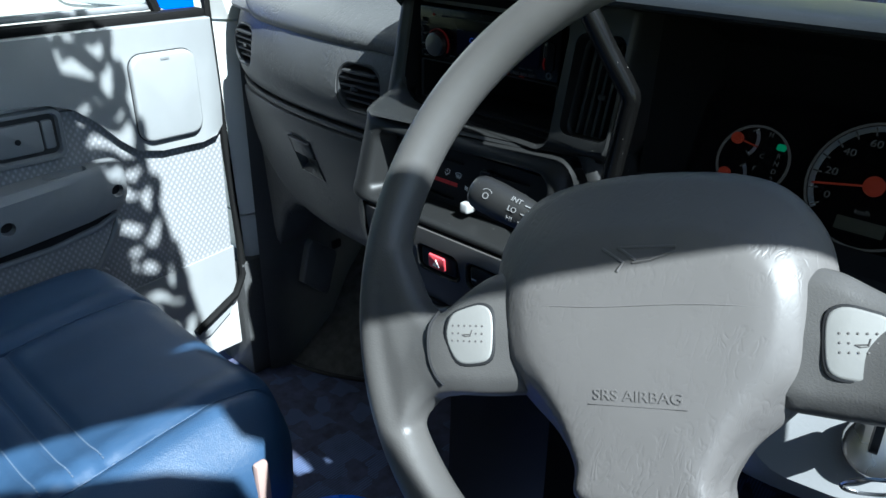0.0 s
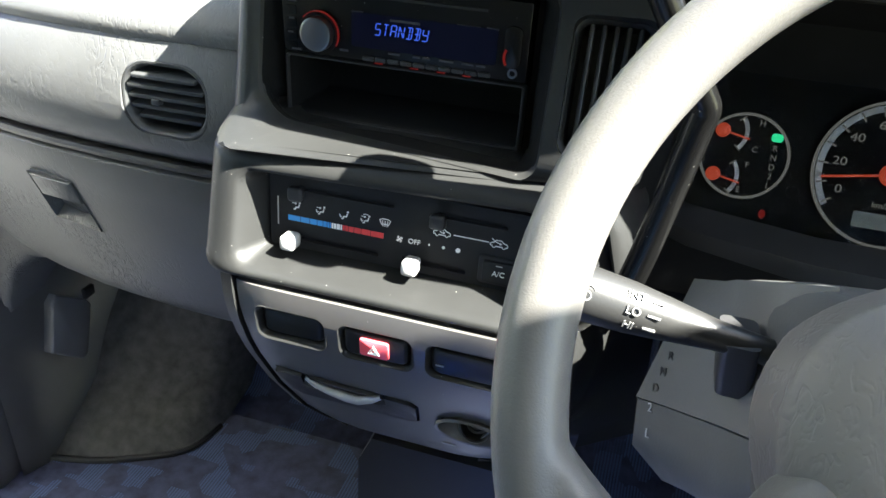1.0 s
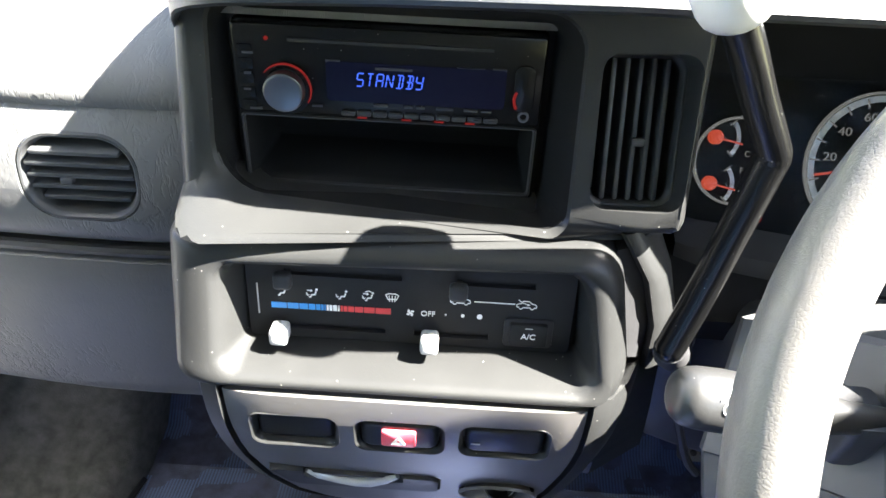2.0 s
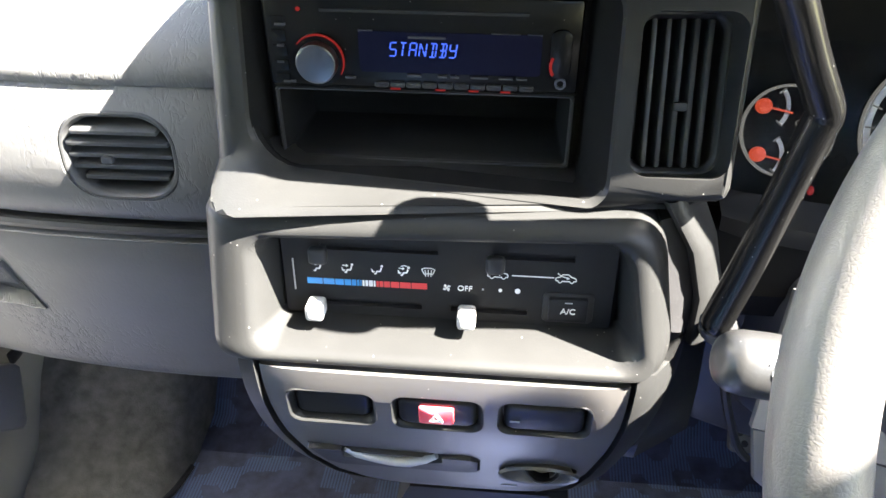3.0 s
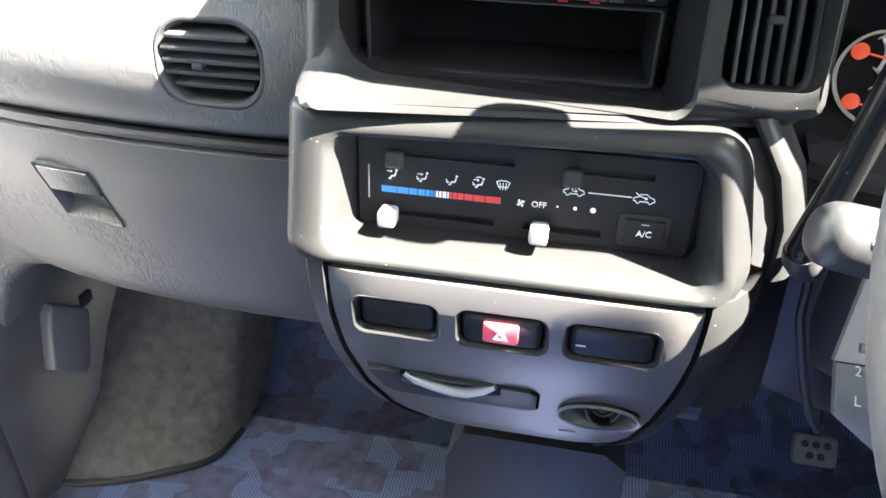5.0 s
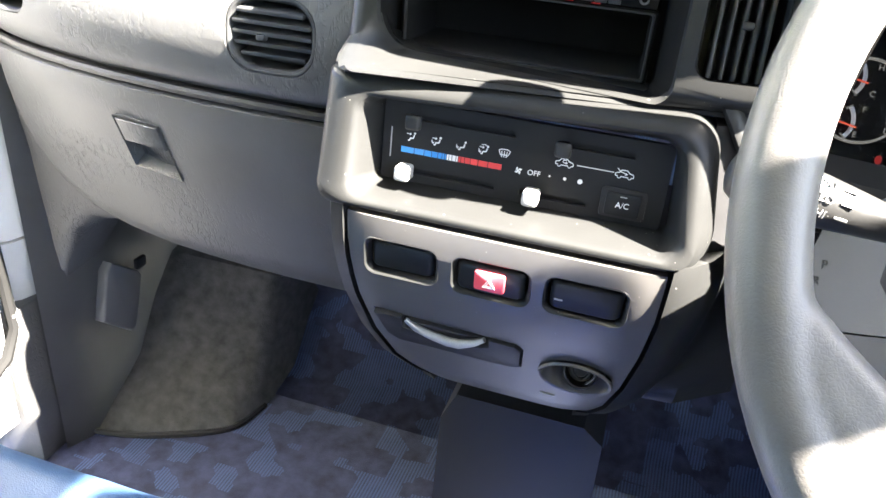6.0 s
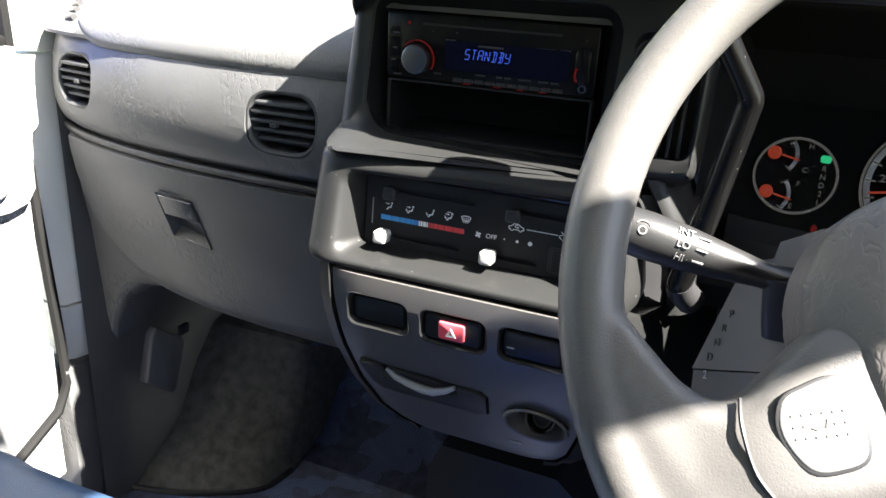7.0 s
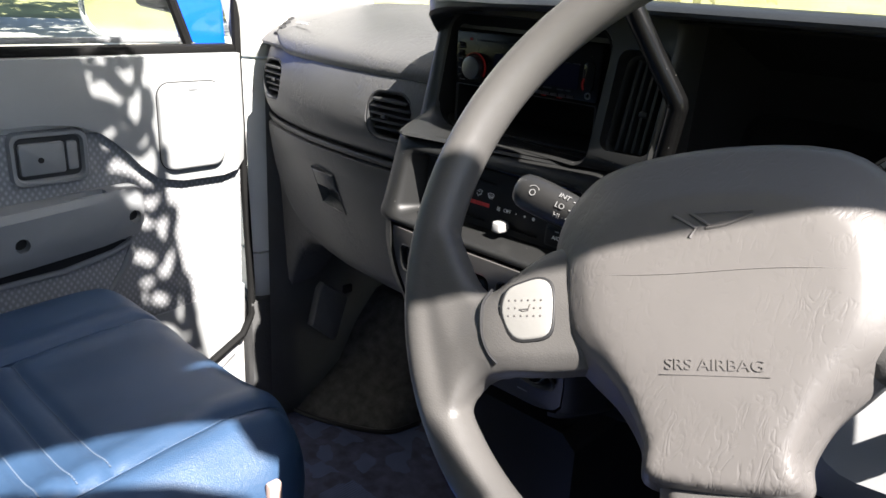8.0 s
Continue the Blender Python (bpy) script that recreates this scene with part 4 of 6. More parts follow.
# ---- heater controls ----
heat = thing("heater_controls", (0.02, -0.04, 0.612), "black heater control plate with sliding levers", "heater controls")
HM = facing(0.0, -0.049, 0.643, 4)
hp = part("plate", plate(-0.0815, 0.1195, -0.0300, 0.0285, 0.006, 0.003, HM), MATT, heat)
SLOTS = ((-0.058, 0.014, 0.0180), (0.047, 0.095, 0.0175), (-0.063, 0.004, -0.0215), (0.022, 0.069, -0.0215))
for x0, x1, y in SLOTS:
    carve(hp, block((x0, y - 0.0022, -0.004), (x1, y + 0.0022, 0.01), m=HM))
part("inner_step", block((-0.0755, -0.0135, 0.0), (-0.0747, 0.0085, 0.0006), m=HM), GREYPRINT, heat)


def lever(x, y, material, w=0.0112):
    part("lever_knob", block((x - w / 2, y - 0.0050, 0.004), (x + w / 2, y + 0.0060, 0.0185 if material is SILVER else 0.0115), 0.0026, 3, HM), material, heat, "silver slide knob" if material is SILVER else "black ribbed slide knob")
    part("lever_stem", block((x - 0.0025, y - 0.0015, -0.004), (x + 0.0025, y + 0.0015, 0.008), m=HM), BLACK, heat)


lever(-0.060, -0.0205, SILVER)
lever(0.0325, -0.0205, SILVER)
lever(-0.057, 0.0155, BLACK)
lever(0.0485, 0.0150, BLACK)
x = -0.067
for w, m in ((0.0095, BAND_BLUE), (0.0068, BAND_BLUE), (0.0052, BAND_BLUE), (0.004, BAND_BLUE), (0.0026, BAND_BLUE), (0.0014, BAND_BLUE), (0.0008, BAND_BLUE), (0.0012, WHITE), (0.0016, WHITE), (0.0024, WHITE), (0.001, WHITE), (0.0014, BAND_RED), (0.0022, BAND_RED), (0.0036, BAND_RED), (0.005, BAND_RED), (0.0066, BAND_RED), (0.0095, BAND_RED)):
    part("colour_mark", block((x, -0.0085, 0.0), (x + w, -0.0045, 0.0005), m=HM), m, heat)
    x += w + 0.0006


def figure(x, y, kind):
    """A small printed sign: a seated shape with arrows, a windscreen, a car or a fan."""
    bm = bmesh.new()

    def line(points, w=0.00032):
        tube([HM @ Vector((x + a, y + b, 0.0003)) for a, b in points], w, 5, bm)
    if kind == "screen":
        line([(-0.0040, 0.0018), (-0.002, 0.0027), (0.002, 0.0027), (0.0040, 0.0018), (0.0026, -0.0016), (0.001, -0.0012), (-0.001, -0.0012), (-0.0026, -0.0016), (-0.0040, 0.0018)], 0.00036)
        for k in (-0.0016, 0.0, 0.0016):
            line([(k, -0.0030), (k * 1.1, -0.0010), (k * 1.2, 0.0014)])
    elif kind in ("car", "car_shut"):
        line([(-0.0058, -0.0012), (-0.0060, 0.0004), (-0.0048, 0.0010), (-0.0036, 0.0012), (-0.0022, 0.0030), (0.0014, 0.0031), (0.0034, 0.0014), (0.0056, 0.0008), (0.0062, -0.0004), (0.0060, -0.0014), (0.0046, -0.0015)], 0.00036)
        line([(0.0026, -0.0015), (-0.0024, -0.0015)], 0.00036)
        line([(-0.0044, -0.0013), (-0.0058, -0.0012)], 0.00036)
        for k in (-0.0034, 0.0036):
            line([(k + 0.0011 * math.cos(a), -0.0016 + 0.0011 * math.sin(a)) for a in (3.3, 4.0, 4.7, 5.4, 6.1)], 0.0003)
        if kind == "car":
            line([(0.0012, 0.0020), (-0.0006, 0.0022), (-0.0012, 0.0010), (-0.0002, 0.0002), (0.0018, 0.0003)])
            line([(0.0010, 0.0010), (0.0020, 0.0003), (0.0010, -0.0004)])
        else:
            line([(-0.0050, 0.0038), (-0.0026, 0.0018), (0.0020, 0.0004)])
            line([(0.0006, 0.0012), (0.0020, 0.0004), (0.0004, -0.0001)])
    elif kind == "fan":
        for k in range(4):
            a = k * 1.571 + 0.5
            line([(0.0003 * math.cos(a), 0.0003 * math.sin(a)), (0.0018 * math.cos(a + 0.5), 0.0018 * math.sin(a + 0.5)), (0.0024 * math.cos(a), 0.0024 * math.sin(a)), (0.0014 * math.cos(a - 0.2), 0.0014 * math.sin(a - 0.2))], 0.0005)
    else:
        disc(0.0008, 0.0004, HM @ pose(x + 0.0024, y + 0.0027, 0.0006), n=8, bm=bm)
        line([(0.0020, 0.0013), (0.0013, -0.0010), (-0.0008, -0.0012), (-0.0014, -0.0028), (-0.0024, -0.0028)], 0.00055)
        if kind in ("face", "both", "foot_screen"):
            line([(-0.0036, 0.0020), (-0.0004, 0.0018)])
            line([(-0.0012, 0.0026), (-0.0003, 0.0018), (-0.0013, 0.0011)])
        if kind in ("both", "foot", "foot_screen"):
            line([(-0.0040, 0.0004), (-0.0030, -0.0018)])
            line([(-0.0040, -0.0010), (-0.0030, -0.0019), (-0.0022, -0.0010)])
        if kind == "foot_screen":
            line([(-0.0022, 0.0034), (0.0, 0.0040), (0.0016, 0.0034)])
    part("sign", bm, WHITE, heat)


for x, k in ((-0.0600, "face"), (-0.0408, "both"), (-0.0225, "foot"), (-0.0062, "foot_screen")):
    figure(x, 0.0035, k)
figure(0.0082, 0.0038, "screen")
figure(0.0195, -0.0065, "fan")
figure(0.050, 0.0045, "car")
figure(0.0905, 0.0040, "car_shut")
part("sign", block((0.0585, 0.0043, 0.0), (0.0835, 0.0048, 0.0005), m=HM), WHITE, heat)
for x, r in ((0.0415, 0.0006), (0.052, 0.0011), (0.0625, 0.0017)):
    part("sign", disc(r, 0.0005, HM @ pose(x, -0.0063, 0.0006), n=14), WHITE, heat)
text("off_mark", "OFF", 0.0052, HM @ pose(0.0305, -0.0065, 0.0004), WHITE, heat)
part("ac_well", plate(0.078, 0.1085, -0.0265, -0.0055, 0.001, 0.003, HM @ pose(0, 0, 0.0012), 0.0006), BLACK, heat)
ac = part("ac_button", plate(0.0815, 0.105, -0.0240, -0.0080, 0.004, 0.0015, HM @ pose(0, 0, 0.0045), 0.0012), MATT, heat)
text("ac_mark", "A/C", 0.0055, HM @ pose(0.0932, -0.0162, 0.0048), WHITE, ac)
part("ac_lamp", block((0.091, -0.0105, 0.0044), (0.0955, -0.0098, 0.0048), m=HM), GREYPRINT, ac)

# ---- switches, ashtray, lighter socket ----
SX = ((-0.0775, -0.0215, "blank"), (-0.0115, 0.0455, "hazard"), (0.0545, 0.1115, "push"))
SM = facing(0.0, -0.0880, 0.5655, -7)
for x0, x1, kind in SX:
    zc = 0.0005 if kind != "push" else 0.0015
    o = rring(x0, x1, zc - 0.0155, zc + 0.0155, 0.008, 5)
    carve(switches, prism(o, 0.05, 0, SM @ pose(0, 0, 0.02)))
    cx = (x0 + x1) / 2
    sw = thing({"blank": "blank_cover", "hazard": "hazard_switch", "push": "push_switch"}[kind], SM @ Vector((cx, zc - 0.014, -0.005)), {"blank": "glossy black blank cover in the switch panel", "hazard": "black hazard switch with a red triangle button", "push": "glossy black push switch in the switch panel"}[kind], "switch", "switches in the panel")

    def fit_ring(g, z):
        return [SM @ Vector((cx + (x - cx) * (1 - 2 * g / (x1 - x0)), zc + (y - zc) * (1 - 2 * g / 0.031), z)) for x, y in o]
    part("rim", loft([fit_ring(-0.0006, -0.002), fit_ring(-0.0002, -0.0006), fit_ring(0.0010, -0.0012), fit_ring(0.0024, -0.004), fit_ring(0.003, -0.010)]), POD, sw)
    body = part("rocker", prism(rring(x0 + 0.0036, x1 - 0.0036, zc - 0.0118, zc + 0.0118, 0.005, 5), 0.02, 0.0045, SM @ pose(0, 0, -0.0015 if kind != "blank" else -0.0045), 4), ROCKER, sw)
    if kind == "hazard":
        but = part("button", plate(0.0055, 0.0275, zc - 0.0075, zc + 0.0080, 0.003, 0.002, SM @ pose(0, 0, 0.0012), 0.0012), RED, sw, "red button with a white triangle")
        bm = ring(0.0052, 0.0010, 0.0012, SM @ pose(0.0165, zc - 0.0012, 0.0021, 0, 0, 90), 3)
        merged(bm, ring(0.0028, 0.0007, 0.0012, SM @ pose(0.0165, zc - 0.0012, 0.0021, 0, 0, 90), 3))
        part("triangle", bm, WHITE, but)
    if kind == "push":
        part("mark", block((0.062, zc - 0.0035, -0.0012), (0.068, zc - 0.0022, -0.0008), m=SM), GREYPRINT, sw)
UM = facing(-0.016, -0.0640, 0.4915, -24)
ASH = [(-0.061, 0.0165), (-0.052, 0.0185), (0.055, 0.0150), (0.0605, 0.010), (0.0600, -0.0135), (0.054, -0.0165), (-0.043, -0.0165), (-0.052, -0.010)]
carve(switches, prism(ASH, 0.05, 0, UM @ pose(0, 0, 0.02)))
ash = thing("ashtray", UM @ Vector((0, -0.015, -0.01)), "dark ashtray drawer with a scooped finger grip", "ashtray")
af = part("drawer_front", prism([(x * 0.975, y * 0.93) for x, y in ASH], 0.03, 0.0015, UM @ pose(0, 0, -0.001)), KNEE, ash)
bm = loft([[UM @ Vector((x, y, z)) for y, z in ((0.016 - 0.012 * k, 0.02), (0.016 - 0.012 * k, -0.002), (0.008 - 0.014 * k, -0.010), (-0.001 - 0.012 * k, 0.0025), (-0.001 - 0.012 * k, 0.02))] for x, k in ((-0.036, -0.25), (-0.028, 0.0), (-0.016, 0.22), (0.0, 0.30), (0.015, 0.20), (0.027, 0.0), (0.034, -0.25))], True, True, True)
carve(af, bm)
part("grip", tube([UM @ Vector((x, y, z)) for x, y, z in ((-0.034, 0.012, -0.004), (-0.026, 0.005, -0.003), (-0.014, 0.0005, -0.0025), (0.0, -0.002, -0.002), (0.010, -0.0015, -0.002), (0.022, 0.004, -0.003), (0.030, 0.010, -0.004))], [0.002, 0.003, 0.0035, 0.004, 0.004, 0.0032, 0.002], 10), SILVER, ash, "worn pale grip edge")
LM = facing(0.0855, -0.0600, 0.4835, -26)
carve(switches, disc(0.0268, 0.06, LM @ pose(0, 0, 0.03), ry=0.0195))
light = thing("lighter_socket", LM @ Vector((0, -0.015, -0.01)), "round lighter socket with a bare metal barrel", "lighter socket")
ell = [(math.cos(2 * math.pi * k / 36), math.sin(2 * math.pi * k / 36)) for k in range(36)]
SOCK = facing(0.0, 0.0, 0.0, 22)
SOCK.translation = LM @ Vector((0.003, 0.001, -0.0075))
bm = loft([[LM @ Vector((a * r, b * q, z)) for a, b in ell] for r, q, z in ((0.0285, 0.0212, -0.001), (0.0276, 0.0203, 0.0010), (0.0258, 0.0187, 0.0004), (0.0240, 0.0170, -0.004), (0.0205, 0.0140, -0.012), (0.0150, 0.0100, -0.0165))], cap1=True)
part("dish", bm, PANEL, light)
bm = loft([[SOCK @ Vector((a * r, b * r, z)) for a, b in ell] for r, z in ((0.0142, -0.014), (0.0138, 0.0005), (0.0128, 0.0020), (0.0116, 0.0016), (0.0110, -0.001), (0.0106, -0.020))], cap1=True)
part("barrel", bm, ROCKER, light)
part("contact_spring", ring(0.0112, 0.0007, 0.010, SOCK @ pose(0, 0, -0.001), 16, a0=-60, a1=70), METAL, light, "bright metal contact spring")
part("element", loft([[SOCK @ Vector((a * r, b * r, z)) for a, b in ell] for r, z in ((0.0085, -0.014), (0.0085, -0.0055), (0.0078, -0.0045), (0.0062, -0.0048), (0.0058, -0.0068))], cap1=True), BLACK, light)
part("mark", block((-0.006, -0.0005, 0), (0.006, 0.0012, 0.0006), m=facing(0.066, slope(0.4505) - 0.0006, 0.4515, -28)), GREYPRINT, light)

# ---- instruments ----
dials = thing("instrument_cluster", (0.34, 0.1, 0.64), "black instrument cluster with white rings and orange needles", "instruments")
IM = facing(0.300, 0.082, 0.690, 24)
part("backplate", plate(-0.112, 0.205, -0.056, 0.062, 0.01, 0.02, IM @ pose(0, 0, -0.004)), BLACKFELT, dials)
# a grey tube round each dial
SG, SP = IM @ pose(-0.0555, 0.0, 0), IM @ pose(0.045, 0.002, 0)
for g, r in ((SG, 0.0315), (SP, 0.0525)):
    part("dial_face", disc(r, 0.003, g, n=48), BLACKFELT, dials)
    part("dial_ring", ring(r + 0.0006, 0.0019, 0.003, g @ pose(0, 0, 0.0018), 48), DIALPRINT, dials)
bm = bmesh.new()
for k in range(15):
    a = radians(212 - k * 17.6)
    block((0.0425, -0.0006, 0), (0.0495, 0.0006, 0.0006), m=SP @ pose(0, 0, 0, 0, 0, math.degrees(a)), bm=bm)
part("scale_marks", bm, DIALPRINT, dials)
part("scale_band", ring(0.0502, 0.0045, 0.0004, SP @ pose(0, 0, 0.0004), 48, a0=-35, a1=215), GREYPRINT, dials)
for k in range(8):
    a = radians(205 - k * 33)
    text("scale_number", str(20 * k), 0.0085, SP @ pose(0.0355 * math.cos(a), 0.0355 * math.sin(a), 0.0003), DIALPRINT, dials, squeeze=1.2)
text("unit_mark", "km/h", 0.006, SP @ pose(-0.002, -0.0225, 0.0003), DIALPRINT, dials)
part("odometer", plate(-0.019, 0.019, -0.040, -0.0285, 0.001, 0.001, SP @ pose(0, 0, 0.001)), mat("odometer_glass", (0.10, 0.10, 0.075), 0.25, vary=0.05), dials)


def needle(m, length, angle, hub, w):
    n = part("needle", block((-length * 0.25, -w, 0.003), (length, w, 0.0042), m=m @ pose(0, 0, 0, 0, 0, angle)), NEEDLE, dials, "orange needle")
    part("needle_hub", disc(hub, 0.005, m @ pose(0, 0, 0.006), 0.001), NEEDLE, n)


needle(SP, 0.047, 190, 0.0082, 0.0008)
for y, ang in ((0.0165, -22), (-0.0165, -22)):
    g = SG @ pose(-0.0185 if y > 0 else -0.0195, y, 0)
    needle(g, 0.020, ang + 10, 0.0052, 0.0006)
    part("scale_band", ring(0.019, 0.003, 0.0004, g @ pose(0, 0, 0.0004), 16, a0=-40, a1=38), GREYPRINT, dials)
    for ang2 in (40, -42):
        part("scale_mark", block((0.014, -0.0005, 0), (0.0195, 0.0005, 0.0006), m=g @ pose(0, 0, 0, 0, 0, ang2)), DIALPRINT, dials)
for words, x, y in (("H", 0.0085, 0.0255), ("C", 0.0065, 0.0055), ("F", 0.0035, -0.0065), ("E", 0.0005, -0.0255), ("R", 0.0205, 0.0085), ("N", 0.0205, 0.0015), ("D", 0.0205, -0.0055), ("2", 0.0205, -0.0125), ("L", 0.0205, -0.0195)):
    text("dial_letter", words, 0.006, SG @ pose(x, y, 0.0004), DIALPRINT, dials)
part("gear_lamp", plate(0.0165, 0.0245, 0.0135, 0.0195, 0.001, 0.002, SG @ pose(0, 0, 0.001)), LAMP_GREEN, dials, "green lit gear lamp")
part("warning_lamp", disc(0.0024, 0.0008, IM @ pose(-0.034, -0.0405, -0.0030), n=12, ry=0.0034), LAMP_RED, dials, "red lit warning lamp")
for x, y in ((-0.038, -0.032), (-0.028, -0.036)):
    part("blank_lamp", ring(0.005, 0.0006, 0.0006, IM @ pose(x + 0.022, y + 0.012, -0.0032)), BLACKFELT, dials)
glass = part("lens", plate(-0.108, 0.200, -0.052, 0.058, 0.001, 0.018, IM @ pose(0, 0, 0.012)), LENS, dials, "clear plastic lens")
glass.visible_shadow = False

# ---- gear lever ----
gear = thing("gear_lever", (0.184, -0.05, 0.615), "black bent gear lever with a pale grey knob", "gear lever")
rod = curve([(0.1575, -0.0905, 0.838), (0.168, -0.0864, 0.820), (0.181, -0.0800, 0.797), (0.195, -0.0740, 0.774), (0.1985, -0.0725, 0.7665), (0.1975, -0.0715, 0.757), (0.191, -0.069, 0.715), (0.184, -0.067, 0.672), (0.178, -0.066, 0.642), (0.177, -0.065, 0.632), (0.184, -0.056, 0.622)], 6)
part("rod", tube(rod, 0.0078, 14, flat=1.15), RAIL, gear, "black bent rod, dusty and worn")
way = Vector((-0.42, -0.02, 0.9)).normalized()
base = Vector((0.1605, -0.0892, 0.8328))
part("knob", tube([base + way * d for d in (0.0, 0.002, 0.005, 0.010, 0.018, 0.028, 0.037, 0.043, 0.046)], [0.0085, 0.0120, 0.0150, 0.0170, 0.0178, 0.0172, 0.0150, 0.010, 0.004], 20), KNOB, gear, "pale grey rounded knob")
part("collar", tube([(0.177, -0.065, 0.634), (0.179, -0.062, 0.628), (0.186, -0.053, 0.618)], [0.0098, 0.0105, 0.0105], 14), KNEE, gear)

# ---- steering column, stalks, key ----
CM = Matrix.Translation((0.3165, -0.2429, 0.7205)) @ pose(0, 0, 0, 0, 0, 8.9) @ pose(0, 0, 0, 90 - 31, 0, 0)
column = thing("steering_column", (0.33, 0.05, 0.5), "grey plastic steering column cover with a gear quadrant", "steering column")


def sect(z, x0, x1, y0, y1, r):
    return [CM @ Vector((x, y, z)) for x, y in rring(x0, x1, y0, y1, r, 5)]


cover = part("cover", loft([sect(-0.045, -0.048, 0.048, -0.055, 0.035, 0.02), sect(-0.052, -0.056, 0.056, -0.064, 0.042, 0.02), sect(-0.10, -0.058, 0.062, -0.072, 0.048, 0.02), sect(-0.20, -0.052, 0.064, -0.072, 0.050, 0.02), sect(-0.34, -0.045, 0.060, -0.060, 0.048, 0.02)], True, True, True), COVER, column)
def flank(y, drop=0.0):
    c = -0.0885 + (0.35 * (y + 0.022) if y > -0.032 else -0.0035) + drop
    return [CM @ Vector((x, y, z)) for x, z in ((-0.040, -0.070), (-0.055, -0.090), (-0.066, -0.130), (c + 0.0063, -0.1761), (c - 0.0063, -0.1989), (c - 0.0045, -0.206), (c + 0.020, -0.225), (-0.03, -0.235))]


quad = part("gear_quadrant", loft([flank(y) for y in (-0.0305, -0.0295, -0.010, 0.010, 0.028, 0.046)], True, True, True), QUAD, column, "light grey upper shroud with gear letters")
part("lower_shroud", loft([flank(y, 0.0015) for y in (-0.0315, -0.045, -0.06)] + [[p.lerp(CM @ Vector((-0.03, -0.075, -0.17)), 0.25) for p in flank(-0.078, 0.004)]], True, True, True), COVER, column, "grey lower shroud of the steering column")
for w, y in (("P", 0.0075), ("R", -0.0025), ("N", -0.0125), ("D", -0.0225), ("2", -0.0345), ("L", -0.0500)):
    c = -0.0885 + (0.35 * (y + 0.022) if y > -0.032 else -0.002)
    QM = CM @ Matrix(((0.484, 0, -0.875, c - 0.0004), (0, 1, 0, y), (0.875, 0, 0.484, -0.1873), (0, 0, 0, 1)))
    text("gear_letter", w, 0.0078, QM, KNEE if y > -0.03 else GREYPRINT, quad)
part("collar", tube([CM @ Vector((0, 0, -0.05)), CM @ Vector((0, 0, -0.012))], 0.038, 20), BLACK, column)
stalk = thing("wiper_stalk", (0.25, -0.166, 0.685), "black wiper stalk with white markings", "stalk")
A, B = Vector((0.150, -0.180, 0.704)), Vector((0.262, -0.165, 0.680))
way = (B - A).normalized()
bm = tube([A + d * way for d in (-0.0115, -0.0112, -0.0095, -0.006, -0.001, 0.010, 0.030, 0.050, 0.072)] + [B], [0.003, 0.0065, 0.0102, 0.0124, 0.0132, 0.0135, 0.0125, 0.0102, 0.0074, 0.0062], 20)
part("lever", bm, STALK, stalk)
part("socket", loft([[(x + 0.006 * k, y + 0.012 * k, z) for x, y in rring(0.222, 0.240, -0.178 + 0.004 * k, -0.150, 0.004, 3)] for k, z in ((0.0, 0.689), (0.1, 0.684), (0.6, 0.664), (1.1, 0.648))], True, True, True), KNEE, stalk)
up = Vector((0.13, -0.847, 0.515)).normalized()
up = (up - way * up.dot(way)).normalized()
TM = Matrix.Translation(A) @ Matrix((way, up.cross(way), up)).transposed().to_4x4()
for k, w in enumerate(("INT", "LO", "HI")):
    text("marking", w, 0.0055, TM @ pose(0, 0, 0, -26 + 32 * k) @ pose(0.0285, 0, 0.0132), STALKPRINT, stalk)
    part("marking", block((0.0355, -0.0004, 0.0105), (0.0415, 0.0004, 0.0125), m=TM @ pose(0, 0, 0, -26 + 32 * k)), STALKPRINT, stalk)
part("marking", ring(0.0042, 0.0006, 0.0005, TM @ pose(0.006, 0.001, 0.0136), 20, ry=0.0034, a0=20, a1=160), STALKPRINT, stalk)
part("marking", ring(0.0024, 0.0006, 0.0005, TM @ pose(0.006, -0.001, 0.0136), 16), STALKPRINT, stalk)
key = thing("ignition_key", (0.405, -0.165, 0.60), "steel key with a ring hanging in the ignition", "key")
KP = CM @ pose(0.122, -0.050, -0.098)
HOUSE = mat("lower_cover", (0.22, 0.225, 0.23), 0.45, grain=0.12, scale=600, vary=0.1, speck=0.3)
part("ignition_housing", loft([sect(-0.100, 0.055, 0.140, -0.085, -0.012, 0.03), sect(-0.110, 0.048, 0.148, -0.094, -0.006, 0.03), sect(-0.16, 0.03, 0.150, -0.10, 0.0, 0.03), sect(-0.30, 0.02, 0.130, -0.10, 0.0, 0.03)], True, True, True), HOUSE, column, "light grey housing round the ignition lock")
part("lock", disc(0.017, 0.02, KP @ pose(0, 0, 0.012), 0.003), METAL, key)
part("bow", plate(-0.011, 0.011, -0.002, 0.02, 0.004, 0.006, KP @ pose(0, 0, 0.03, 0, 90, 0)), BLACK, key)
bm = loft([[KP @ pose(0.004, -0.018, 0.034, 70, 0, 20) @ Vector(((0.016 + 0.0011 * math.cos(b)) * math.cos(a), (0.016 + 0.0011 * math.cos(b)) * math.sin(a), 0.0011 * math.sin(b))) for b in (0, 1.05, 2.1, 3.15, 4.2, 5.25)] for a in (2 * math.pi * k / 28 for k in range(29))])
part("key_ring", bm, METAL, key)

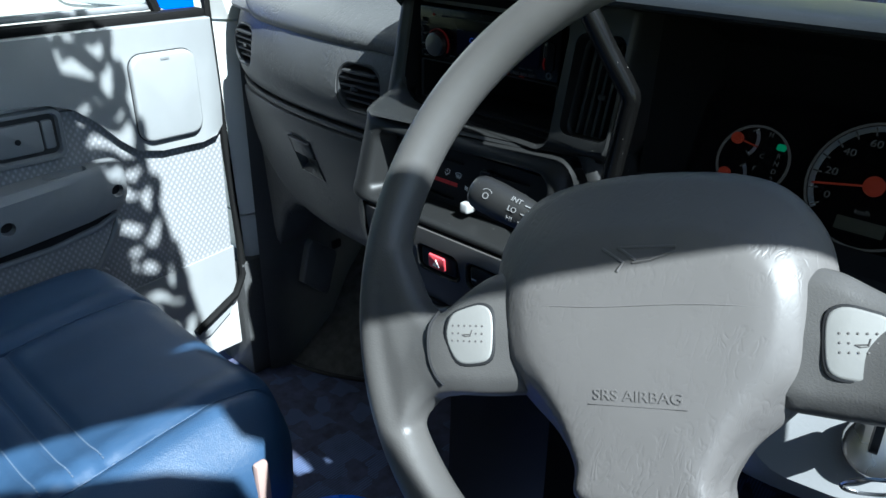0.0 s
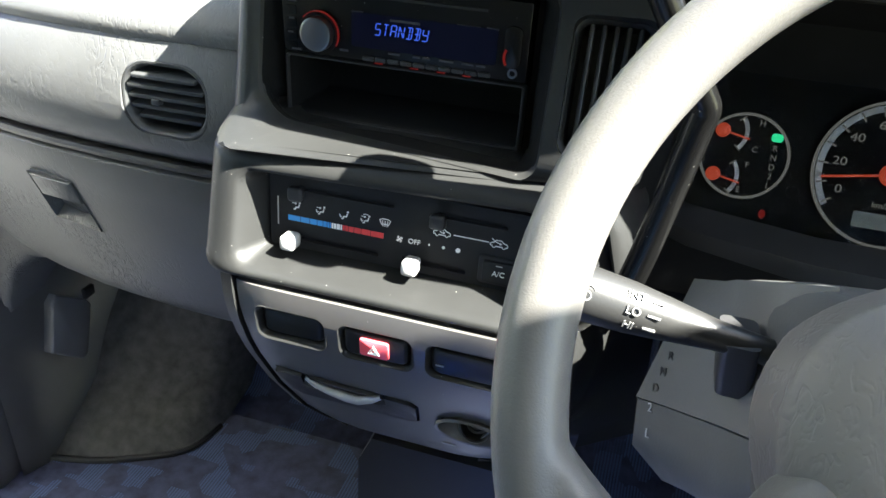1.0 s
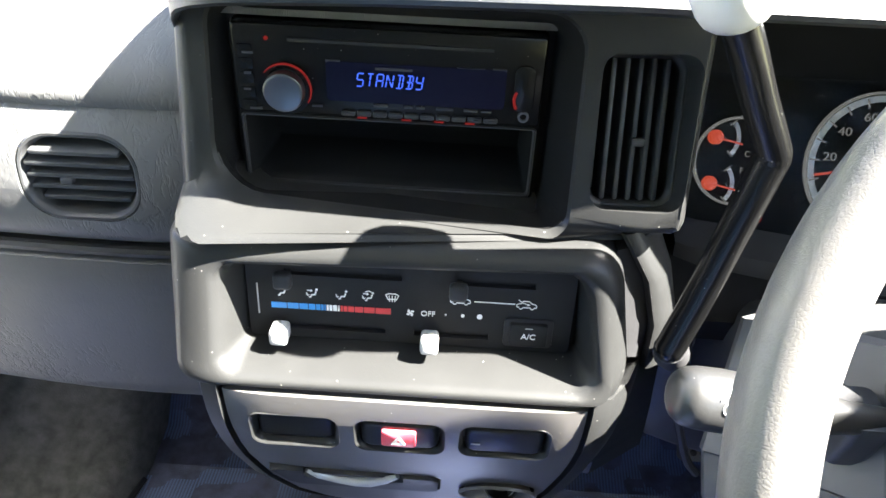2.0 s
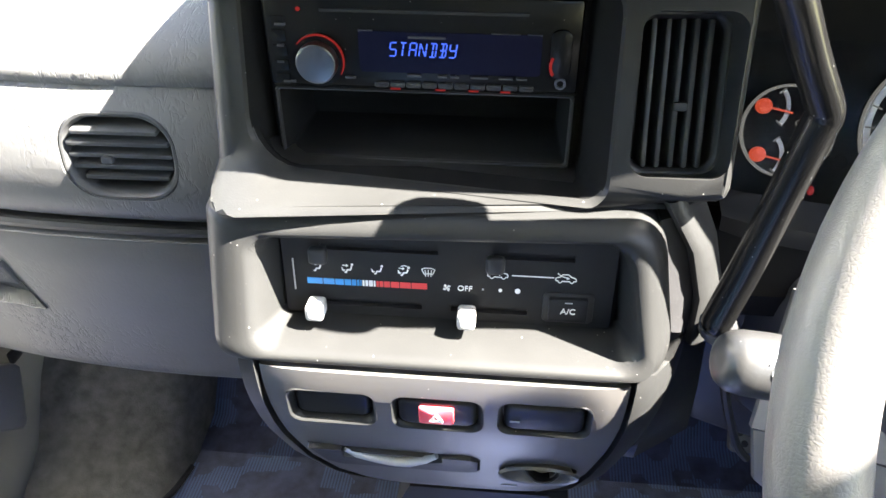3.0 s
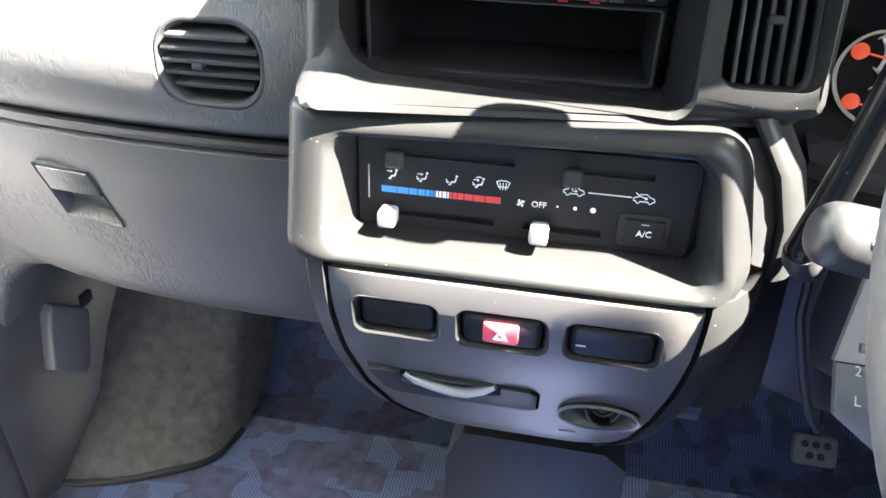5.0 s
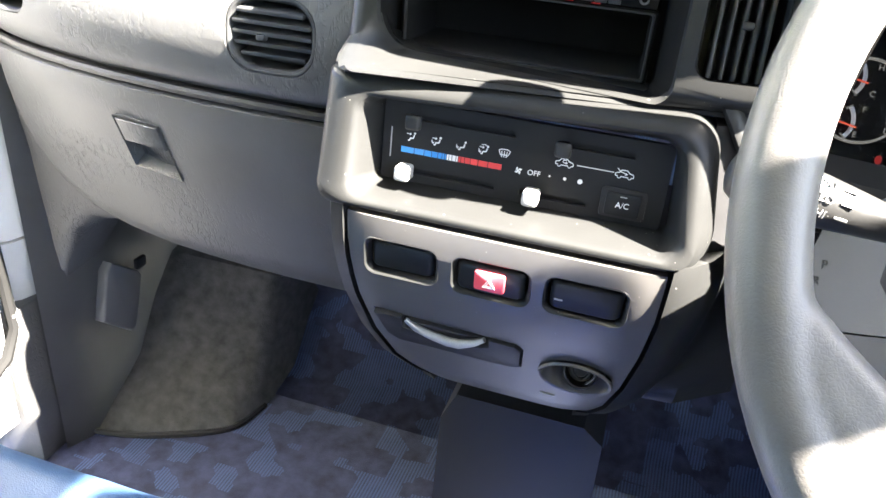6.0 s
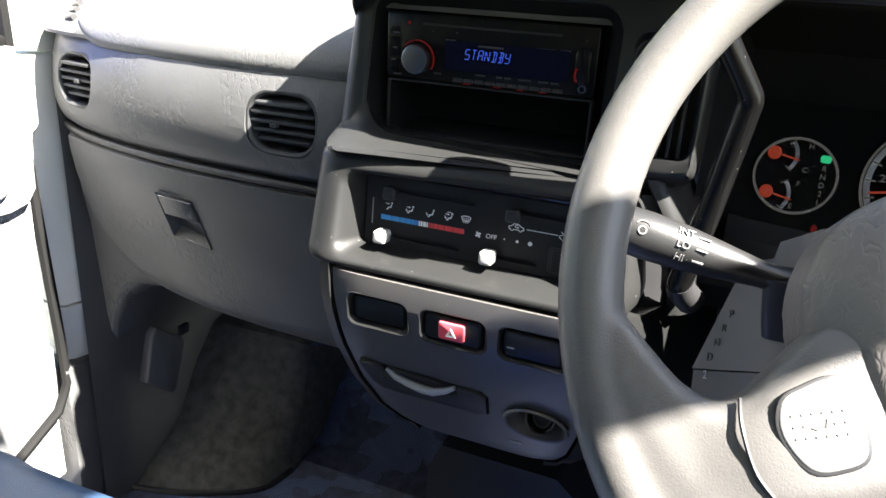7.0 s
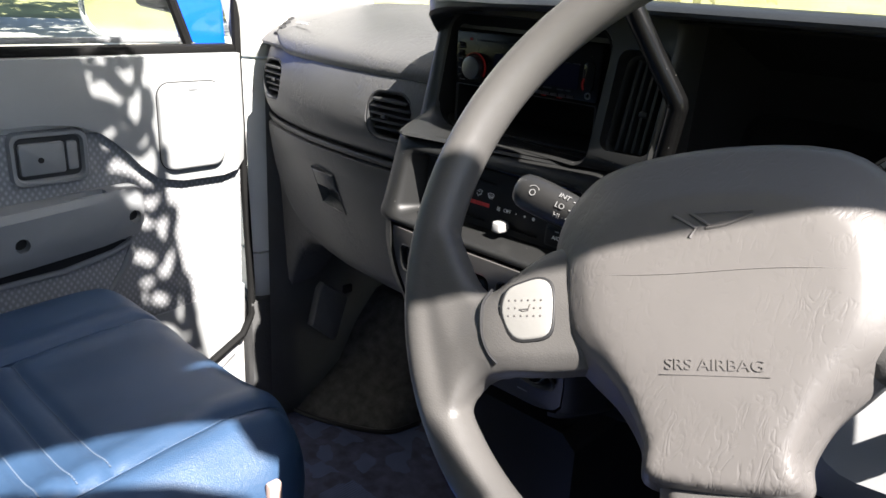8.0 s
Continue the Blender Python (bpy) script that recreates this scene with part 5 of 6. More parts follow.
# ---- steering wheel ----
WM = CM @ pose(0, 0, 0, 0, 0, 17)
wheel = thing("steering_wheel", (0.3165, -0.2429, 0.7205), "worn grey vinyl steering wheel with a wide hub pad", "steering wheel")
RIMM = Matrix.Translation((0.3289, -0.2493, 0.729)) @ pose(0, 0, 0, 0, 0, 2.7) @ pose(0, 0, 0, 58.3, 0, 0) @ pose(0, 0, 0, 0, 0, 19)
RADIUS = 0.183


def onwheel(x, y, z):
    """A place on the wheel: the hub's own frame within, the rim's without."""
    f = min(1.0, max(0.0, (math.hypot(x, y) - 0.095) / 0.06))
    f = f * f * (3 - 2 * f)
    return (WM @ Vector((x, y, z))).lerp(RIMM @ Vector((x * RADIUS / 0.1735, y * RADIUS / 0.1735, z)), f)


rimform = loft([[RIMM @ Vector(((RADIUS + 0.0145 * math.cos(b)) * math.cos(a), (RADIUS + 0.0145 * math.cos(b)) * math.sin(a), 0.016 * math.sin(b))) for b in (2 * math.pi * k / 16 for k in range(16))] for a in (2 * math.pi * i / 96 for i in range(97))])
bmesh.ops.remove_doubles(rimform, verts=rimform.verts, dist=1e-6)


def sym(points):
    return points + [(-x, y) for x, y in points[::-1]]


def smooth(points, steps=5):
    n = len(points)
    out = []
    for i in range(n):
        a, b, c, d = (Vector((*points[(i + k) % n], 0)) for k in (-1, 0, 1, 2))
        for k in range(steps):
            t = k / steps
            p = 0.5 * ((2 * b) + (c - a) * t + (2 * a - 5 * b + 4 * c - d) * t * t + (3 * b - a - 3 * c + d) * t**3)
            out.append((p.x, p.y))
    return out


back = smooth(sym([(0.016, 0.057), (0.046, 0.053), (0.068, 0.043), (0.084, 0.020), (0.088, -0.010), (0.084, -0.045), (0.066, -0.066), (0.049, -0.082), (0.038, -0.100), (0.032, -0.118)]))
mid = smooth(sym([(0.016, 0.051), (0.044, 0.047), (0.063, 0.038), (0.078, 0.018), (0.082, -0.012), (0.078, -0.045), (0.061, -0.064), (0.045, -0.080), (0.035, -0.099), (0.030, -0.116)]))
front = smooth(sym([(0.016, 0.030), (0.040, 0.027), (0.056, 0.020), (0.068, 0.006), (0.072, -0.014), (0.068, -0.043), (0.055, -0.059), (0.042, -0.076), (0.0325, -0.097), (0.0285, -0.1135)]))
flat = smooth(sym([(0.014, 0.022), (0.034, 0.019), (0.047, 0.013), (0.058, 0.001), (0.062, -0.016), (0.058, -0.040), (0.049, -0.055), (0.038, -0.073), (0.0295, -0.095), (0.026, -0.1105)]))


def hubloop(pts, z, bulge=0.0):
    return [WM @ Vector((x, y, z - bulge * (x / 0.07) ** 2)) for x, y in pts]


bm = loft([hubloop(back, -0.030), hubloop(back, 0.004), hubloop(mid, 0.013), hubloop(front, 0.025, 0.001), hubloop(flat, 0.030, 0.001), *[hubloop([(x * g, (y + 0.03) * g - 0.03) for x, y in flat], z) for g, z in ((0.85, 0.0307), (0.68, 0.0312), (0.5, 0.0315), (0.3, 0.0316), (0.1, 0.0316))]], True, True, True)
pad = melt(part("hub_pad", bm, WHEEL, wheel), 0.0021, 7)
part("tear_seam", tube([WM @ Vector((x, -0.0165 + 0.0008 * math.sin(x * 60), lerp([(0, 0.0316), (0.03, 0.0315), (0.042, 0.0311), (0.053, 0.0303), (0.062, 0.0292)], abs(x)))) for x in [-0.055 + 0.0055 * k for k in range(21)]], 0.00035, 6), WHEEL, pad)
text("embossed_lettering", "SRS AIRBAG", 0.0074, WM @ pose(0, -0.0605, 0.0317), WHEEL, pad, squeeze=1.1, depth=0.0003)
part("lettering_line", block((-0.0235, -0.0652, 0.0300), (0.0235, -0.0648, 0.0319), m=WM), WHEEL, pad)
bm = tube([WM @ Vector((x, y, 0.0313)) for x, y in ((-0.010, 0.0125), (0.018, 0.0125), (0.0175, 0.0105), (0.006, 0.006), (-0.003, 0.0048))], 0.0008, 6)
tube([WM @ Vector((x, y, 0.0313)) for x, y in ((-0.018, 0.012), (-0.0075, 0.005), (-0.0105, 0.0005))], 0.0009, 6, bm)
tube([WM @ Vector((x, y, 0.0313)) for x, y in ((-0.010, 0.0125), (-0.0015, 0.006))], 0.0009, 6, bm)
part("embossed_emblem", bm, WHEEL, pad)
TABLE = ((0.062, 0.006, -0.064, 0.010), (0.085, 0.004, -0.066, 0.0115), (0.105, -0.008, -0.066, 0.0112), (0.118, -0.017, -0.067, 0.0095), (0.127, -0.019, -0.070, 0.0072), (0.135, -0.016, -0.078, 0.0052), (0.142, -0.010, -0.094, 0.0040), (0.150, 0.002, -0.082, 0.0034), (0.158, 0.016, -0.066, 0.0030), (0.165, 0.028, -0.044, 0.0028))
SPOKE = [(a.x, a.y, a.z, b.y) for a, b in zip(curve([(x, t, b) for x, t, b, _ in TABLE], 5), curve([(x, z, 0) for x, _, _, z in TABLE], 5))]
for side in (-1, 1):
    def S(x, y, z):
        return onwheel(side * x, y, z)
    # side spoke from pad to rim
    bm = loft([[S(x, y, z) for y, z in ((yt, z0 - 0.012), (yt - 0.002, z0 + 0.004), (yt - 0.010, z0 + 0.010), ((yt + yb) / 2, z0 + 0.012), (yb + 0.010, z0 + 0.010), (yb + 0.002, z0 + 0.004), (yb, z0 - 0.012))] for x, yt, yb, z0 in SPOKE], True, True, True)
    merged(rimform, bm)
    part("spoke_seam", tube(curve([S(x, y, z) for x, y, z in ((0.121, -0.020, 0.0145), (0.1235, -0.03, 0.0204), (0.1225, -0.045, 0.0206), (0.118, -0.055, 0.0200), (0.113, -0.0605, 0.0180))], 5), 0.0009, 6), BLACK, wheel)
    HB = smooth([(side * x, y) for x, y in ((0.1095, -0.034), (0.107, -0.022), (0.098, -0.0175), (0.088, -0.0155), (0.0815, -0.020), (0.0800, -0.034), (0.0815, -0.045), (0.090, -0.0485), (0.102, -0.0475))], 4)
    # black plate under the button paints the dark of the gap round it
    part("button_edge_shade", prism([(side * 0.095 + (x - side * 0.095) * 1.06, -0.032 + (y + 0.032) * 1.06) for x, y in HB], 0.01, 0.001, WM @ pose(0, 0, 0.0238)), BLACK, wheel)
    horn = part("horn_button", prism(HB, 0.01, 0.002, WM @ pose(0, 0, 0.0245), 3), HORN, wheel, "pale horn button with raised dots")
    bm = bmesh.new()
    for r in range(3):
        for c in range(6):
            if r == 1 and c in (2, 3):
                continue
            disc(0.0006, 0.0008, WM @ pose(side * 0.0955 + (c - 2.5) * 0.0036, -0.0275 - r * 0.0042, 0.0249), 0.0002, 8, bm=bm)
    part("dots", bm, WHEEL, horn)
    part("horn_sign", tube([WM @ Vector((side * 0.0955 + x, -0.0317 + y, 0.0247)) for x, y in ((-0.003, -0.0008), (-0.001, -0.0018), (0.002, -0.0014), (0.003, 0.002), (0.002, -0.0006), (-0.003, -0.0008))], 0.0003, 5), WHEEL, horn)
# lower spoke
merged(rimform, loft([[onwheel(x, y, z) for x, z in ((-w, z0 - 0.016), (-w, z0), (-w + 0.008, z0 + 0.008), (w - 0.008, z0 + 0.008), (w, z0), (w, z0 - 0.016))] for y, w, z0 in ((-0.104, 0.0300, 0.009), (-0.118, 0.0300, 0.009), (-0.130, 0.0305, 0.008), (-0.145, 0.033, 0.005), (-0.158, 0.042, 0.003), (-0.168, 0.040, 0.001))], True, True, True))
melt(part("rim", rimform, RIMGRIP, wheel, "worn grey vinyl rim and spokes in one moulding"), 0.0021, 9)

# ---- passenger seat ----
seat = thing("passenger_seat", (-0.27, -0.5, FLOOR), "dark blue stitched vinyl passenger seat", "seat")
SEAM_L = [(-0.80, -0.335), (-0.45, -0.338), (-0.36, -0.345), (-0.30, -0.349), (-0.26, -0.345), (-0.20, -0.330)]
SEAM_R = [(-0.80, -0.075), (-0.42, -0.078), (-0.36, -0.084), (-0.30, -0.088), (-0.26, -0.080), (-0.20, -0.070)]
CROSS = (-0.402, -0.430, -0.458, -0.60, -0.628)


def seatz(x, y, e=None):
    """The height of the cushion's skin, with its welts sunk in."""
    f, e = (-0.215 - y) / 0.62, min(x + 0.515, -0.014 - x) if e is None else e
    z = 0.450 - 0.03 * f - 0.062 * (1 - math.sqrt(1 - min(1.0, max(0, 1 - e / 0.065)) ** 2)) - 0.03 * max(0.0, -0.36 - x) - 0.045 * max(0, 1 - f / 0.075) ** 2 + 0.006 * math.exp(-(((e - 0.075) / 0.05) ** 2))
    a, b = lerp(SEAM_L, y), lerp(SEAM_R, y)
    for s in (a, b):
        z += 0.004 * math.exp(-(((abs(x - s) - 0.022) / 0.016) ** 2)) - 0.004 * math.exp(-(((x - s) / 0.006) ** 2))
    if a < x < b:
        for c in CROSS:
            z -= 0.0035 * math.exp(-(((y - c) / 0.006) ** 2))
    z += 0.0012 * noise.noise(Vector((x * 22, y * 22, 0)))
    return z


rows = []
for f in [(k / 150) ** 1.15 for k in range(151)]:
    # the cushion from its front lip backwards
    y = -0.215 - 0.62 * f
    left, right = -0.515, -0.014
    rnd = max(0.0, 1 - f / 0.13)
    shrink = 0.10 * (1 - math.sqrt(max(0, 1 - rnd**2)))
    row = []
    for k in range(141):
        u = k / 140
        x = left + shrink + (right - left - 2 * shrink) * u
        e = min(u, 1 - u) * (right - left)
        row.append((x, y, seatz(x, y, e)))
    rows.append([(row[0][0] + 0.004, y, 0.33)] + row + [(row[-1][0] - 0.004, y, 0.33)])
bm = loft(rows, closed=False)
bm2 = [bm.verts.new((p[0], p[1] + 0.002, 0.33)) for p in rows[0][1:-1]]
bm.verts.ensure_lookup_table()
front_row = list(bm.verts)[1:142]
for i in range(140):
    bm.faces.new((front_row[i], front_row[i + 1], bm2[i + 1], bm2[i]))
cushion = part("cushion", bm, SEAT, seat)
# the unseen backrest leans away from the cushion; added to block light from behind
bm = loft([[(x, y - 0.22 * (z - 0.42), z) for x, y in rring(-0.505 + w, -0.02 - w, -0.86, -0.745, 0.045, 5)] for z, w in ((0.40, 0.02), (0.43, 0.004), (0.55, 0.0), (0.75, 0.004), (0.90, 0.02), (0.97, 0.04), (1.0, 0.075), (1.01, 0.11))], True, True, True)
part("backrest", bm, SEAT, seat)

for seam in (SEAM_L, SEAM_R):
    bm = tube([(lerp(seam, float(y)), float(y), seatz(lerp(seam, float(y)), float(y)) + 0.0006) for y in np.linspace(-0.245, -0.80, 60)], 0.0009, 5)
    part("seam", bm, SEAT, cushion)
for c in CROSS:
    bm = bmesh.new()
    a, b = lerp(SEAM_L, c) + 0.008, lerp(SEAM_R, c) - 0.006
    for k in range(int((b - a) / 0.005)):
        x = a + 0.005 * k
        z = seatz(x, c) + 0.0007
        block((x, c - 0.0006, z - 0.0005), (x + 0.0034, c + 0.0006, z + 0.0004), bm=bm)
    part("stitching", bm, THREAD, cushion, "pale dotted stitching")
bm = tube([(float(x), -0.232 + 0.55 * max(0, abs(x + 0.27) - 0.2) ** 2 * -1, 0.405) for x in np.linspace(-0.46, -0.07, 20)], 0.003, 6)
part("piping", bm, SEAT, cushion)
part("base", block((-0.50, -0.80, FLOOR), (-0.05, -0.26, 0.335), 0.015), BLACK, seat)
part("recline_handle", block((-0.020, -0.300, 0.352), (-0.011, -0.286, 0.418), 0.003), mat("faded_pink_plastic", (0.36, 0.25, 0.22), 0.6, grain=0.2, scale=400), seat, "faded pinkish handle strip")

# ---- passenger door ----
door = thing("passenger_door", (-0.62, -0.35, 0.1), "pale grey passenger door, closed, with cloth insert and armrest", "door")
DM = Matrix(((0, 0, 1, -0.606), (1, 0, 0, 0), (0, 1, 0, 0), (0, 0, 0, 1)))
part("shell", block((-0.66, -0.82, 0.12), (-0.612, 0.046, 0.722), 0.004), LIGHTTRIM, door)
part("cloth_insert", prism([(-0.82, 0.30), (0.042, 0.30), (0.048, 0.60), (-0.82, 0.66)], 0.012, 0.002, DM), CLOTH, door, "grey woven cloth insert")
part("kick_strip", prism([(-0.82, 0.13), (-0.02, 0.17), (0.025, 0.20), (0.043, 0.24), (0.046, 0.327), (-0.82, 0.258)], 0.012, 0.003, DM @ pose(0, 0, 0.003)), DOOR, door)
UPPER = [(-0.82, 0.722), (0.046, 0.722), (0.049, 0.60), (0.047, 0.553), (0.035, 0.537), (0.01, 0.531), (-0.06, 0.532), (-0.10, 0.541), (-0.125, 0.563), (-0.15, 0.592), (-0.18, 0.618), (-0.215, 0.632), (-0.26, 0.636), (-0.82, 0.62)]
part("upper_panel", prism(UPPER, 0.02, 0.006, DM @ pose(0, 0, 0.014), 3), DOOR, door)
spk = part("square_cover", prism(rring(-0.096, 0.008, 0.552, 0.682, 0.02, 6), 0.02, 0.005, DM @ pose(0, 0, 0.024), 3), DOOR, door, "pale square cover with rounded corners")
# black plate just wider than the cover paints the shadow line round it
part("cover_edge_shade", prism(rring(-0.0975, 0.0095, 0.5505, 0.6835, 0.0215, 6), 0.01, 0, DM @ pose(0, 0, 0.0152)), BLACK, door)
part("cover_mark", plate(-0.050, -0.036, 0.672, 0.6755, 0.002, 0.001, DM @ pose(0, 0, 0.0252)), ARM, spk)
# belt line: black wiper strips under the glass
part("belt_strip", block((-0.634, -0.82, 0.722), (-0.606, 0.046, 0.734), 0.003), SEAL, door)
part("belt_chrome", block((-0.645, -0.82, 0.736), (-0.630, -0.02, 0.744), 0.002), ARM, door)
# handle
hm = DM @ pose(-0.2485, 0.5905, 0.0)
part("handle_bezel", loft([[hm @ Vector((x * g, y * q, z)) for x, y in rring(-0.050, 0.050, -0.036, 0.036, 0.012, 5)] for g, q, z in ((1, 1, -0.004), (1, 1, 0.008), (0.97, 0.96, 0.011), (0.88, 0.84, 0.011), (0.85, 0.80, 0.006), (0.84, 0.78, -0.004))]), ARM, door)
part("handle_well", plate(-0.044, 0.044, -0.029, 0.029, 0.002, 0.006, hm @ pose(0, 0, 0.0015)), COVER, door)
lev = part("handle_lever", plate(-0.038, 0.020, -0.022, 0.021, 0.006, 0.004, hm @ pose(0, 0, 0.009), 0.003), ARM, door, "grey pull lever")
part("lever_mark", disc(0.004, 0.001, hm @ pose(-0.012, -0.002, 0.0096), n=12), BLACK, lev)
part("lock_slide", plate(0.023, 0.037, -0.020, 0.020, 0.006, 0.003, hm @ pose(0, 0, 0.007), 0.002), ARM, door)
# armrest with screw holes and grip slot
rest = [[(-0.602 + d, y, z) for d, z in ((0.0, zt), (w * 0.8, zt - 0.002), (w, zt - 0.012), (w, zb + 0.02), (w * 0.8, zb + 0.004), (0.0, zb))] for y, w, zt, zb in ((-0.128, 0.002, 0.520, 0.505), (-0.132, 0.020, 0.534, 0.478), (-0.145, 0.030, 0.540, 0.464), (-0.20, 0.036, 0.538, 0.455), (-0.30, 0.042, 0.532, 0.446), (-0.45, 0.050, 0.524, 0.436), (-0.80, 0.055, 0.51, 0.42))]
arm = part("armrest", loft(rest, True, True, True), ARM, door, "grey padded armrest")
for y, z, w in ((-0.151, 0.496, 0.031), (-0.308, 0.487, 0.043)):
    carve(arm, disc(0.0095, 0.03, Matrix(((0, 0, 1, -0.59 + w), (1, 0, 0, y), (0, 1, 0, z), (0, 0, 0, 1)))))
    part("screw_hole", disc(0.0090, 0.002, Matrix(((0, 0, 1, -0.602 + w - 0.014), (1, 0, 0, y), (0, 1, 0, z), (0, 0, 0, 1)))), BLACK, arm)
carve(arm, block((-0.595, -0.245, 0.523), (-0.577, -0.185, 0.56), 0.006))
# pocket under the armrest
pk = smooth([(-0.82, 0.40), (-0.25, 0.425), (-0.175, 0.440), (-0.150, 0.455), (-0.148, 0.445), (-0.165, 0.41), (-0.19, 0.375), (-0.23, 0.355), (-0.82, 0.33)], 4)
part("map_pocket", prism(pk, 0.01, 0.003, DM @ pose(0, 0, 0.010)), CLOTH, door)
part("pocket_rim", tube([DM @ Vector((x, y, 0.012)) for x, y in ((-0.80, 0.402), (-0.25, 0.426), (-0.178, 0.440), (-0.152, 0.452), (-0.150, 0.442), (-0.166, 0.41), (-0.19, 0.376), (-0.23, 0.354))], 0.005, 8), ARM, door)
part("pocket_slot", prism([(-0.82, 0.405), (-0.25, 0.43), (-0.178, 0.444), (-0.156, 0.454), (-0.17, 0.458), (-0.82, 0.43)], 0.004, 0, DM @ pose(0, 0, 0.011)), BLACK, door)
# corner of the window: blue body seen past the black run
part("window_run", tube([(-0.628, -0.022, 0.734), (-0.630, -0.045, 0.80), (-0.632, -0.11, 0.95), (-0.634, -0.22, 1.22)], 0.008, 8), SEAL, door)
part("mirror_foot", loft([[(x, y, z) for y, z in ((-0.022, 0.742), (0.026, 0.716), (0.044, 0.722), (0.040, 0.80), (0.02, 0.90), (-0.10, 0.98))] for x in (-0.655, -0.632)], True, True, True), BLUE, door, "bright blue painted window corner")
pane = part("window_pane", block((-0.640, -0.80, 0.735), (-0.636, -0.02, 1.24)), GLASS, door, "clear door glass")
pane.visible_shadow = False

# ---- outside mirror ----
om = thing("door_mirror", (-0.74, -0.06, 0.73), "grey-framed outside door mirror", "mirror")
MM = Matrix.Translation((-0.745, -0.054, 0.828)) @ pose(0, 0, 0, 0, 0, 27) @ pose(0, 0, 0, 90, 0, 0)
o = rring(-0.095, 0.095, -0.10, 0.09, (0.045, 0.02, 0.03, 0.045), 6)
part("housing", loft([[MM @ Vector((x * g, y * g, z)) for x, y in o] for g, z in ((0.5, -0.06), (0.85, -0.05), (1.0, -0.02), (1.0, 0.004), (0.95, 0.006), (0.93, 0.0))], True, True), LIGHTTRIM, om)
part("glass", prism([(x * 0.935, y * 0.935) for x, y in o], 0.003, 0, MM @ pose(0, 0, 0.001)), MIRROR, om, "mirror glass")
part("stay", tube([(-0.72, -0.045, 0.80), (-0.65, -0.01, 0.79)], 0.018, 10), DARK, om)

# ---- floor things ----
bm = loft([[(x, y, z) for y, z in ((0.072 + e, FLOOR + 0.002), (0.105 + e, FLOOR + 0.03), (0.17 + e, 0.13), (0.24 + e * 0.6, 0.21), (0.32, 0.26), (0.50, 0.30))] for x, e in ((-0.60, 0.05), (-0.55, 0.06), (-0.50, 0.075), (-0.45, 0.10), (-0.41, 0.125), (-0.39, 0.15), (-0.38, 0.20), (-0.375, 0.30))], closed=False)
bmesh.ops.recalc_face_normals(bm, faces=bm.faces)
bmesh.ops.solidify(bm, geom=bm.faces[:], thickness=0.006)
arch_ob = part("wheel_arch", bm, FELT)
tagged(arch_ob, "grey speckled felt over the wheel arch", "wheel arch", kind="structure")
tagged(part("trim_arch_edge", tube(curve([(x, 0.070 + e, FLOOR + 0.004) for x, e in ((-0.60, 0.05), (-0.55, 0.06), (-0.50, 0.075), (-0.45, 0.10), (-0.41, 0.125), (-0.39, 0.15), (-0.38, 0.20))], 4), 0.0045, 8), KNEE), "dark bound edge of the wheel arch felt", "trim", kind="structure")
duct = thing("air_duct", (-0.55, 0.25, 0.2), "grey plastic junction cover beside the footwell", "cover")
part("case", prism([(0.154, 0.229), (0.172, 0.300), (0.182, 0.309), (0.232, 0.272), (0.238, 0.262), (0.214, 0.186), (0.204, 0.184)], 0.03, 0.005, Matrix(((0, 0, 1, -0.553), (1, 0, 0, 0), (0, 1, 0, 0), (0, 0, 0, 1))), 3), KICK, duct)
part("clip", block((-0.556, 0.226, 0.276), (-0.549, 0.246, 0.292), 0.002), BLACK, duct)
plug = thing("trim_plug", (-0.553, 0.09, 0.36), "round grey trim plug on the kick panel", "plug")
part("head", disc(0.007, 0.006, Matrix(((0, 0, 1, -0.566), (1, 0, 0, 0.125), (0, 1, 0, 0.372), (0, 0, 0, 1))), 0.002, 16), DASH, plug)
tunnel = part("trim_tunnel", loft([[(x, y, z) for x, z in ((-0.03, FLOOR), (-0.028, 0.37), (-0.015, 0.40), (0.10, 0.40), (0.118, 0.385), (0.124, FLOOR))] for y in (-0.01, 0.30)], False, True), KNEE)
tagged(tunnel, "dark grey panel below the centre console", "trim panel", kind="structure")
pedal = thing("brake_pedal", (0.41, 0.35, 0.08), "worn rubber pedal pad with round dimples", "pedal")
PM = facing(0.41, 0.34, 0.115, 35)
pp = part("pad", plate(-0.028, 0.028, -0.02, 0.02, 0.01, 0.008, PM, 0.003), mat("worn_rubber", (0.12, 0.12, 0.11), 0.7, grain=0.4, scale=300), pedal)
bm = bmesh.new()
for k in range(5):
    disc(0.005, 0.003, PM @ pose(-0.014 + 0.014 * (k % 3) + 0.007 * (k > 2), 0.008 - 0.015 * (k > 2), 0.0015), 0.001, 12, bm=bm)
part("dimples", bm, BLACK, pp)
part("arm", tube([(0.41, 0.352, 0.11), (0.41, 0.42, 0.24), (0.41, 0.46, 0.45)], 0.008, 8), BLACK, pedal)
TX, TY = 0.032, -0.248
tub = thing("blue_container", (TX, TY, FLOOR), "bright blue plastic container on the floor beside the seat", "container")
bm = loft([[(TX + r * math.cos(a), TY + r * math.sin(a), z) for a in (2 * math.pi * k / 40 for k in range(40))] for r, z in ((0.050, FLOOR), (0.069, 0.295), (0.066, 0.295), (0.048, FLOOR + 0.01))], True, True, True)
part("body", bm, BLUE, tub)
part("rim", tube([(TX + 0.070 * math.cos(q), TY + 0.070 * math.sin(q), 0.300) for q in (2 * math.pi * k / 40 for k in range(41))], 0.007, 8), BLUE, tub)

